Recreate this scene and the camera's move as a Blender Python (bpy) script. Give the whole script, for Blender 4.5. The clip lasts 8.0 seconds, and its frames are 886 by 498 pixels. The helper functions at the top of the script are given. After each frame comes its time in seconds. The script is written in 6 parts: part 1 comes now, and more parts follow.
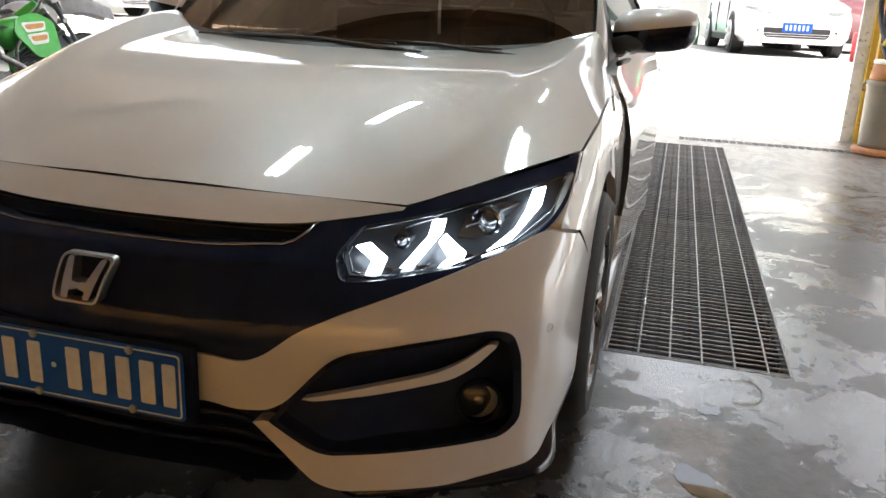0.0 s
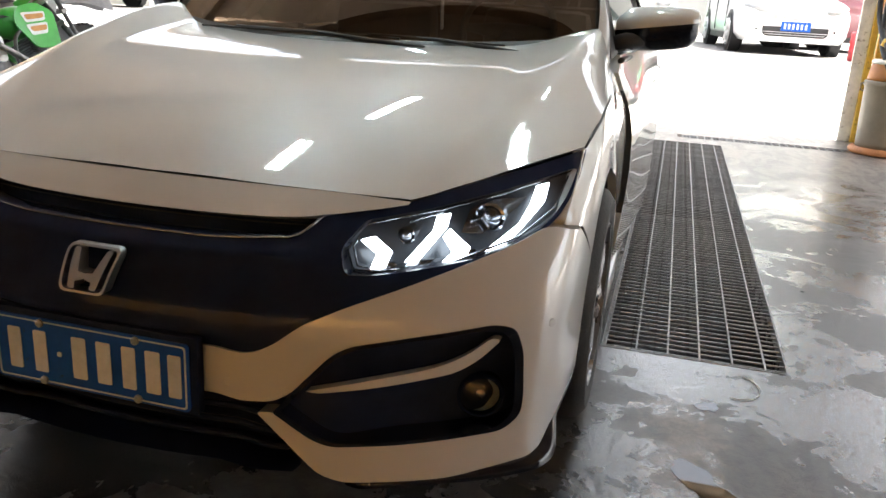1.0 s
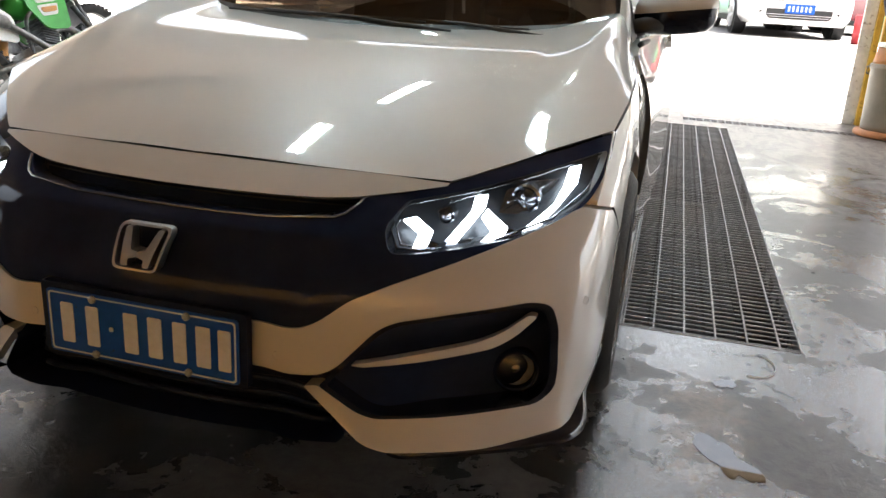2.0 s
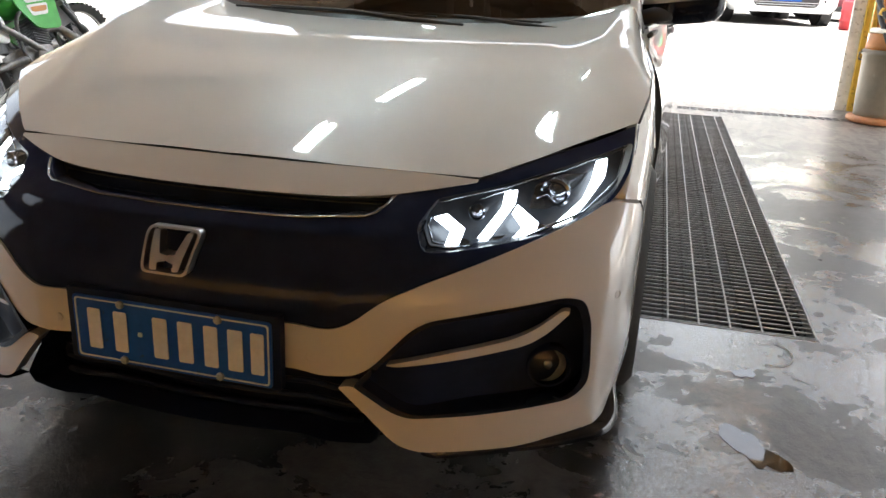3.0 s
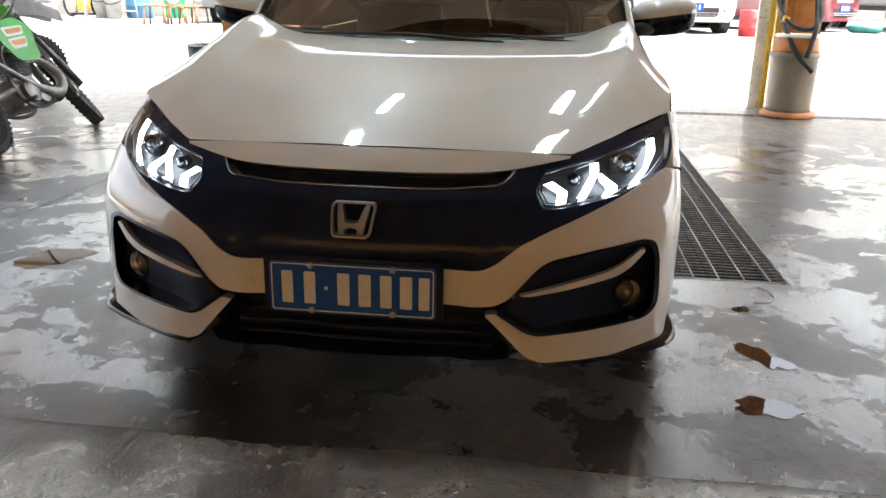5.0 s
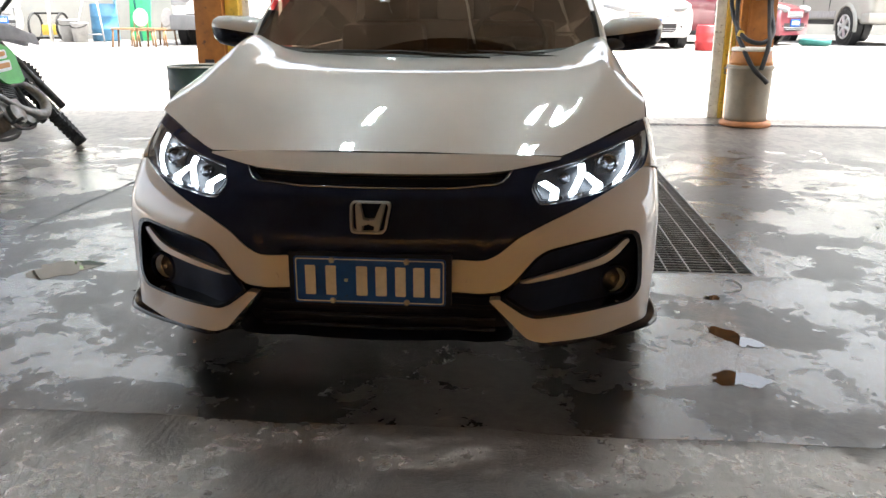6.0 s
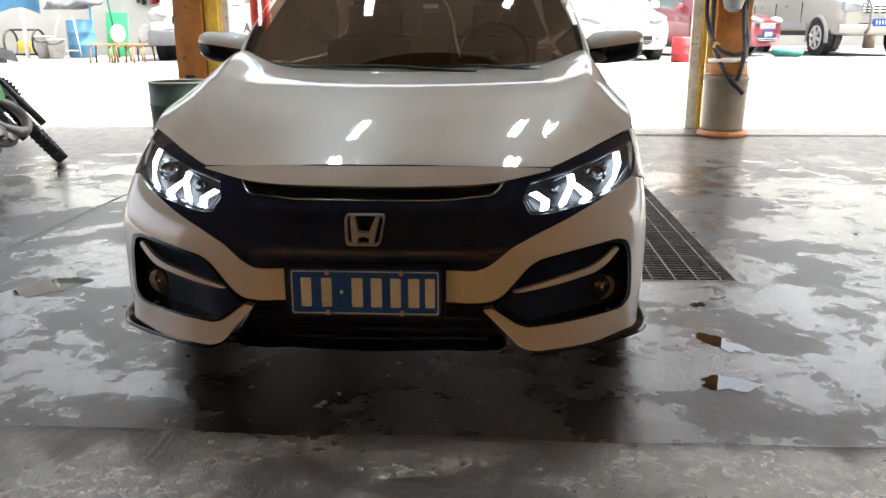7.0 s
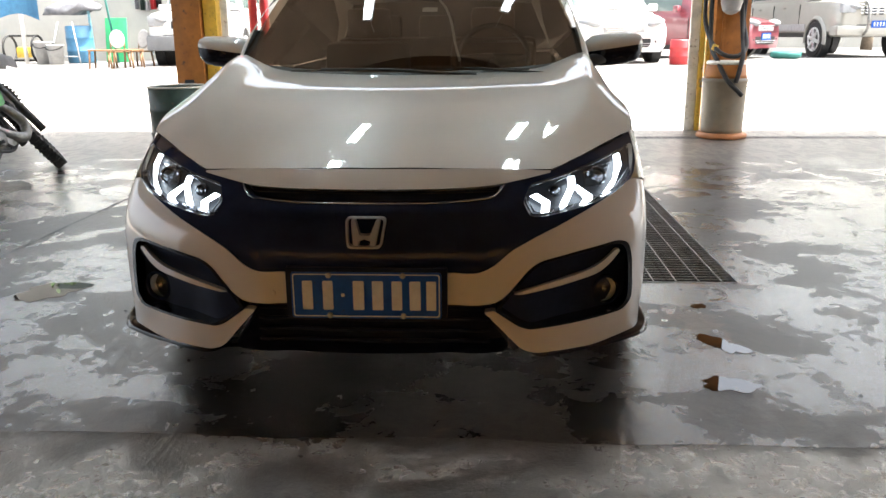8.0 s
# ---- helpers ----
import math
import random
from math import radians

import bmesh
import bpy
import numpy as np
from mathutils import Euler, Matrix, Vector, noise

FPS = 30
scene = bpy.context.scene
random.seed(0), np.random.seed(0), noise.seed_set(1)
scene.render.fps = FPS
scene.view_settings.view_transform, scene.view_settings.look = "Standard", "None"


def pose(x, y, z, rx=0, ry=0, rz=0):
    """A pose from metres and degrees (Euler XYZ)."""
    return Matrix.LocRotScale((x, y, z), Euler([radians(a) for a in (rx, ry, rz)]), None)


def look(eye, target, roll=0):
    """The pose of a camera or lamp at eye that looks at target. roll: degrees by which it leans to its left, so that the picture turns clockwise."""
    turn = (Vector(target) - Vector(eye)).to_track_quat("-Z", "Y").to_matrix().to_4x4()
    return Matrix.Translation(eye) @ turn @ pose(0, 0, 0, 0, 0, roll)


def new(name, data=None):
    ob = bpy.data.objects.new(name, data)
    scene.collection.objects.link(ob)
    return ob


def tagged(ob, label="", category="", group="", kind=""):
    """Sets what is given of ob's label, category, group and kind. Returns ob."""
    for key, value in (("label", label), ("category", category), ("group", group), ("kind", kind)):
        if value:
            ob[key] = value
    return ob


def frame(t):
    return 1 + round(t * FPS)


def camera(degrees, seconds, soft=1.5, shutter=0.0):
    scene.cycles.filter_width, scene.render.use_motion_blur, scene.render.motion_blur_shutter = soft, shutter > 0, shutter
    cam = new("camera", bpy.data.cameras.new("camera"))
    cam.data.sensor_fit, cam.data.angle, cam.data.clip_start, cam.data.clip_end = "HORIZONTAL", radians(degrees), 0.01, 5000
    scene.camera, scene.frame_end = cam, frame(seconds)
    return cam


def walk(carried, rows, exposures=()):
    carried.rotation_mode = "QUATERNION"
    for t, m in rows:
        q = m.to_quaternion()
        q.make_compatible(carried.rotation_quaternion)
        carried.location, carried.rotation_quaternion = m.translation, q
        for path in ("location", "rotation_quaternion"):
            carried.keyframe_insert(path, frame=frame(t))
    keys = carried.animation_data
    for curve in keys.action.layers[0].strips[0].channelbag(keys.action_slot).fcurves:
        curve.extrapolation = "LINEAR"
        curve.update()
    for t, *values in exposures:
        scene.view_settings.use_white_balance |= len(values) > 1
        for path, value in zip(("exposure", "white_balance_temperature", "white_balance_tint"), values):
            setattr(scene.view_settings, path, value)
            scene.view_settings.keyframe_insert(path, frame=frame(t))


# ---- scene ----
cam = camera(57.6, 8.0)
PATH = [
    (0, (1.034, -1.181, 1.092), (0.527, 0.665, 0.515), 2.6),
    (0.5, (1.037, -1.191, 1.098), (0.535, 0.656, 0.516), 2.8),
    (1, (1.021, -1.198, 1.095), (0.526, 0.648, 0.506), 3.3),
    (1.5, (0.982, -1.265, 1.102), (0.492, 0.575, 0.491), 3.6),
    (3, (0.867, -1.281, 1.102), (0.414, 0.557, 0.456), 2.6),
    (3.5, (0.755, -1.366, 1.106), (0.342, 0.484, 0.469), 2.0),
    (4, (0.628, -1.555, 1.101), (0.272, 0.31, 0.472), 1.6),
    (4.5, (0.542, -1.735, 1.113), (0.244, 0.144, 0.496), 1.3),
    (6, (0.399, -2.168, 1.122), (0.234, -0.254, 0.565), 0.2),
    (6.5, (0.361, -2.205, 1.125), (0.229, -0.283, 0.587), 0.0),
    (7, (0.36, -2.206, 1.127), (0.245, -0.28, 0.6), -0.2),
    (7.5, (0.365, -2.204, 1.128), (0.255, -0.276, 0.608), -0.3),
    (8, (0.356, -2.209, 1.124), (0.242, -0.281, 0.606), -0.5),
]
walk(cam, [(t, look(eye, target, roll)) for t, eye, target, roll in PATH], [(0, 3.0, 6500, 9), (4.5, 3.0, 6500, 9), (6.0, 2.78, 6500, 9), (8, 2.6, 6500, 9)])

# ---- world, sun, large lights ----
SUN_EL = radians(62)
world = bpy.data.worlds.new("sky")
world.use_nodes = True
scene.world = world
wn = world.node_tree.nodes
sky = wn.new("ShaderNodeTexSky")
sky.sky_type = 'NISHITA'
sky.sun_disc = False
sky.dust_density, sky.ozone_density = 5.0, 0.6
sky.sun_elevation, sky.sun_rotation = SUN_EL, radians(98)
haze = wn.new("ShaderNodeHueSaturation")
haze.inputs["Saturation"].default_value = 0.4
world.node_tree.links.new(sky.outputs[0], haze.inputs["Color"])
world.node_tree.links.new(haze.outputs[0], wn["Background"].inputs[0])
wn["Background"].inputs[1].default_value = 0.15
sun = new("sun", bpy.data.lights.new("sun", 'SUN'))
sun.data.energy, sun.data.angle, sun.data.color = 3.6, radians(0.53), (1.0, 0.95, 0.88)
sun.matrix_world = look((4.6, 0.35, 8.7), (0, 0, 0))


# ---- materials ----
def material(name, base=(0.8, 0.8, 0.8), rough=0.5, metal=0.0, coat=0.0, emit=None, strength=0.0,
             vary=0.0, scale=6.0, bump=0.0, bump_scale=120.0, rough_vary=0.0, spec=0.5, dirt=None, dirt_at=0.62, hue_by_piece=0.0, coat_rough=0.04, coat_ior=1.5):
    m = bpy.data.materials.new(name)
    m.use_nodes = True
    nt = m.node_tree
    n, l = nt.nodes, nt.links
    p = n["Principled BSDF"]
    p.inputs["Base Color"].default_value = (*base, 1)
    p.inputs["Roughness"].default_value = rough
    p.inputs["Metallic"].default_value = metal
    p.inputs["Coat Weight"].default_value = coat
    p.inputs["Coat Roughness"].default_value = coat_rough
    p.inputs["Coat IOR"].default_value = coat_ior
    p.inputs["Specular IOR Level"].default_value = spec
    if emit:
        p.inputs["Emission Color"].default_value = (*emit, 1)
        p.inputs["Emission Strength"].default_value = strength
    if vary or bump or rough_vary or dirt:
        tc = n.new("ShaderNodeTexCoord")
        big = n.new("ShaderNodeTexNoise")
        big.inputs["Scale"].default_value = scale
        big.inputs["Detail"].default_value = 6
        big.inputs["Roughness"].default_value = 0.62
        l.new(tc.outputs["Object"], big.inputs["Vector"])
        if vary or dirt:
            ramp = n.new("ShaderNodeValToRGB")
            lo = tuple(max(0, c * (1 - vary)) for c in base)
            hi = tuple(min(1, c * (1 + vary * 0.7)) for c in base)
            ramp.color_ramp.elements[0].position, ramp.color_ramp.elements[1].position = 0.32, 0.68
            ramp.color_ramp.elements[0].color, ramp.color_ramp.elements[1].color = (*lo, 1), (*hi, 1)
            l.new(big.outputs["Fac"], ramp.inputs["Fac"])
            colour = ramp.outputs["Color"]
            if hue_by_piece:
                info = n.new("ShaderNodeObjectInfo")
                mul = n.new("ShaderNodeMapRange")
                mul.inputs["To Min"].default_value, mul.inputs["To Max"].default_value = 1 - hue_by_piece, 1 + hue_by_piece
                l.new(info.outputs["Random"], mul.inputs["Value"])
                hsv = n.new("ShaderNodeHueSaturation")
                l.new(mul.outputs[0], hsv.inputs["Value"])
                l.new(colour, hsv.inputs["Color"])
                colour = hsv.outputs["Color"]
            if dirt:
                d = n.new("ShaderNodeTexNoise")
                d.inputs["Scale"].default_value, d.inputs["Detail"].default_value = scale * 3.1, 8
                l.new(tc.outputs["Object"], d.inputs["Vector"])
                r2 = n.new("ShaderNodeMapRange")
                r2.inputs["From Min"].default_value, r2.inputs["From Max"].default_value = dirt_at, dirt_at + 0.12
                l.new(d.outputs["Fac"], r2.inputs["Value"])
                mix = n.new("ShaderNodeMix")
                mix.data_type = 'RGBA'
                l.new(r2.outputs[0], mix.inputs["Factor"])
                l.new(colour, mix.inputs[6])
                mix.inputs[7].default_value = (*dirt, 1)
                colour = mix.outputs[2]
            l.new(colour, p.inputs["Base Color"])
        if rough_vary:
            rr = n.new("ShaderNodeMapRange")
            rr.inputs["From Min"].default_value, rr.inputs["From Max"].default_value = 0.3, 0.7
            rr.inputs["To Min"].default_value = max(0.02, rough - rough_vary)
            rr.inputs["To Max"].default_value = min(1, rough + rough_vary)
            l.new(big.outputs["Fac"], rr.inputs["Value"])
            l.new(rr.outputs[0], p.inputs["Roughness"])
        if bump:
            fine = n.new("ShaderNodeTexNoise")
            fine.inputs["Scale"].default_value, fine.inputs["Detail"].default_value = bump_scale, 4
            l.new(tc.outputs["Object"], fine.inputs["Vector"])
            b = n.new("ShaderNodeBump")
            b.inputs["Strength"].default_value, b.inputs["Distance"].default_value = bump, 0.004
            l.new(fine.outputs["Fac"], b.inputs["Height"])
            l.new(b.outputs[0], p.inputs["Normal"])
    return m


def glass(name, tint=(1, 1, 1), see=1.0, gloss=0.02, ior=1.5):
    """A thin pane: tinted and clear, with the mirror of its surface by Fresnel."""
    m = bpy.data.materials.new(name)
    m.use_nodes = True
    nt = m.node_tree
    n, l = nt.nodes, nt.links
    n.remove(n["Principled BSDF"])
    clear, shine, mix, fres = n.new("ShaderNodeBsdfTransparent"), n.new("ShaderNodeBsdfGlossy"), n.new("ShaderNodeMixShader"), n.new("ShaderNodeFresnel")
    clear.inputs["Color"].default_value = (*(c * see for c in tint), 1)
    shine.inputs["Roughness"].default_value = gloss
    fres.inputs["IOR"].default_value = ior
    l.new(fres.outputs[0], mix.inputs[0])
    l.new(clear.outputs[0], mix.inputs[1])
    l.new(shine.outputs[0], mix.inputs[2])
    l.new(mix.outputs[0], n["Material Output"].inputs["Surface"])
    return m


def concrete_floor(name, film_a, film_b, matt_a, matt_b, gloss, relief):
    """Worn garage concrete under a film of water: glossy where wet, matt and darker where the film has dried off, trowel relief."""
    m = bpy.data.materials.new(name)
    m.use_nodes = True
    n, l = m.node_tree.nodes, m.node_tree.links
    p = n["Principled BSDF"]
    tc = n.new("ShaderNodeTexCoord")

    def tex(scale, detail, rough=0.6, distort=0.0, stretch=(1, 1, 1)):
        mp = n.new("ShaderNodeMapping")
        mp.inputs["Scale"].default_value = stretch
        mp.inputs["Location"].default_value = (3.7, 1.3, 0.0)
        l.new(tc.outputs["Object"], mp.inputs["Vector"])
        t = n.new("ShaderNodeTexNoise")
        t.inputs["Scale"].default_value, t.inputs["Detail"].default_value = scale, detail
        t.inputs["Roughness"].default_value, t.inputs["Distortion"].default_value = rough, distort
        l.new(mp.outputs[0], t.inputs["Vector"])
        return t.outputs["Fac"]

    def span(value, a, b, lo=0.0, hi=1.0):
        r = n.new("ShaderNodeMapRange")
        r.interpolation_type = 'SMOOTHSTEP'
        for key, v in (("From Min", a), ("From Max", b), ("To Min", lo), ("To Max", hi)):
            r.inputs[key].default_value = v
        l.new(value, r.inputs["Value"])
        return r.outputs[0]

    def mixed(fac, a, b):
        x = n.new("ShaderNodeMix")
        x.data_type = 'RGBA'
        l.new(fac, x.inputs["Factor"])
        for socket, v in ((x.inputs[6], a), (x.inputs[7], b)):
            if isinstance(v, tuple):
                socket.default_value = (*v, 1)
            else:
                l.new(v, socket)
        return x.outputs[2]

    def math_node(op, a, b):
        x = n.new("ShaderNodeMath")
        x.operation = op
        for i, v in enumerate((a, b)):
            if isinstance(v, (int, float)):
                x.inputs[i].default_value = v
            else:
                l.new(v, x.inputs[i])
        return x.outputs[0]

    cloud = tex(0.85, 6, 0.58, 0.7)
    blot = tex(2.3, 7, 0.6, 1.1)
    ragged = tex(9.0, 7, 0.68, 0.6)
    fine = tex(38, 5, 0.65)
    grit = tex(130, 4, 0.65)
    pits = tex(21.0, 8, 0.72, 0.4)
    swirl = tex(5.0, 5, 0.55, 2.2, (1.0, 0.45, 1.0))
    mask = math_node('ADD', math_node('MULTIPLY', cloud, 0.42), math_node('ADD', math_node('MULTIPLY', blot, 0.36), math_node('MULTIPLY', ragged, 0.22)))
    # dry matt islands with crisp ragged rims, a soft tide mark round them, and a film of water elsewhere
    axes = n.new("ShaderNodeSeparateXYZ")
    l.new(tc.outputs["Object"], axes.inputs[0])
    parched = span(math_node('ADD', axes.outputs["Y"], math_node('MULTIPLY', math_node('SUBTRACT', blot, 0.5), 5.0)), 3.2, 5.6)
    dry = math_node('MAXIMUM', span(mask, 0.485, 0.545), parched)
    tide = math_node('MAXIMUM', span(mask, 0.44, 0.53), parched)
    film = mixed(span(fine, 0.3, 0.7), film_a, film_b)
    film = mixed(span(swirl, 0.42, 0.62, 0.0, 0.45), film, film_b)
    matt = mixed(span(pits, 0.35, 0.65), matt_a, matt_b)
    body = mixed(math_node('ADD', math_node('MULTIPLY', dry, 0.75), math_node('MULTIPLY', tide, 0.25)), film, matt)
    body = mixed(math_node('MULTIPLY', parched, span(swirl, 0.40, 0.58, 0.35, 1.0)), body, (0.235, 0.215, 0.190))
    rust = span(tex(1.9, 5, 0.6, 2.0), 0.63, 0.72, 0.0, 0.5)
    body = mixed(rust, body, (0.17, 0.125, 0.088))
    # brown run-off from the grating
    run = n.new("ShaderNodeVectorMath")
    run.operation = 'DISTANCE'
    lane = n.new("ShaderNodeMapping")
    lane.inputs["Scale"].default_value = (2.4, 0.70, 1.0)
    l.new(tc.outputs["Object"], lane.inputs["Vector"])
    l.new(lane.outputs[0], run.inputs[0])
    run.inputs[1].default_value = (1.17 * 2.4, 0.80 * 0.70, 0.0)
    silt = span(math_node('ADD', run.outputs["Value"], math_node('MULTIPLY', math_node('SUBTRACT', ragged, 0.5), 0.9)), 0.04, 0.36, 0.85, 0.0)
    body = mixed(silt, body, mixed(span(pits, 0.4, 0.62), (0.13, 0.085, 0.054), (0.22, 0.17, 0.125)))
    speck = span(tex(7.0, 2, 0.5), 0.735, 0.75)
    body = mixed(speck, body, (0.03, 0.028, 0.025))
    l.new(body, p.inputs["Base Color"])
    wet = math_node('MULTIPLY', math_node('SUBTRACT', 1.0, dry), math_node('SUBTRACT', 1.0, math_node('MULTIPLY', tide, 0.35)))
    ro = math_node('ADD', span(pits, 0.35, 0.7, gloss, gloss + 0.10), span(wet, 0.0, 1.0, 0.14, 0.0))
    l.new(ro, p.inputs["Roughness"])
    l.new(span(wet, 0.0, 1.0, 0.75, 1.0), p.inputs["Specular IOR Level"])
    l.new(wet, p.inputs["Coat Weight"])
    p.inputs["Coat IOR"].default_value = 1.5
    p.inputs["Coat Roughness"].default_value = gloss * 0.7
    height = math_node('ADD', math_node('ADD', math_node('MULTIPLY', fine, 0.35), math_node('MULTIPLY', pits, 0.9)), math_node('ADD', math_node('MULTIPLY', grit, 0.6), math_node('MULTIPLY', swirl, 2.2)))
    b = n.new("ShaderNodeBump")
    b.inputs["Distance"].default_value = 0.008
    b.inputs["Strength"].default_value = relief
    l.new(height, b.inputs["Height"])
    l.new(b.outputs[0], p.inputs["Normal"])
    l.new(b.outputs[0], p.inputs["Coat Normal"])
    return m


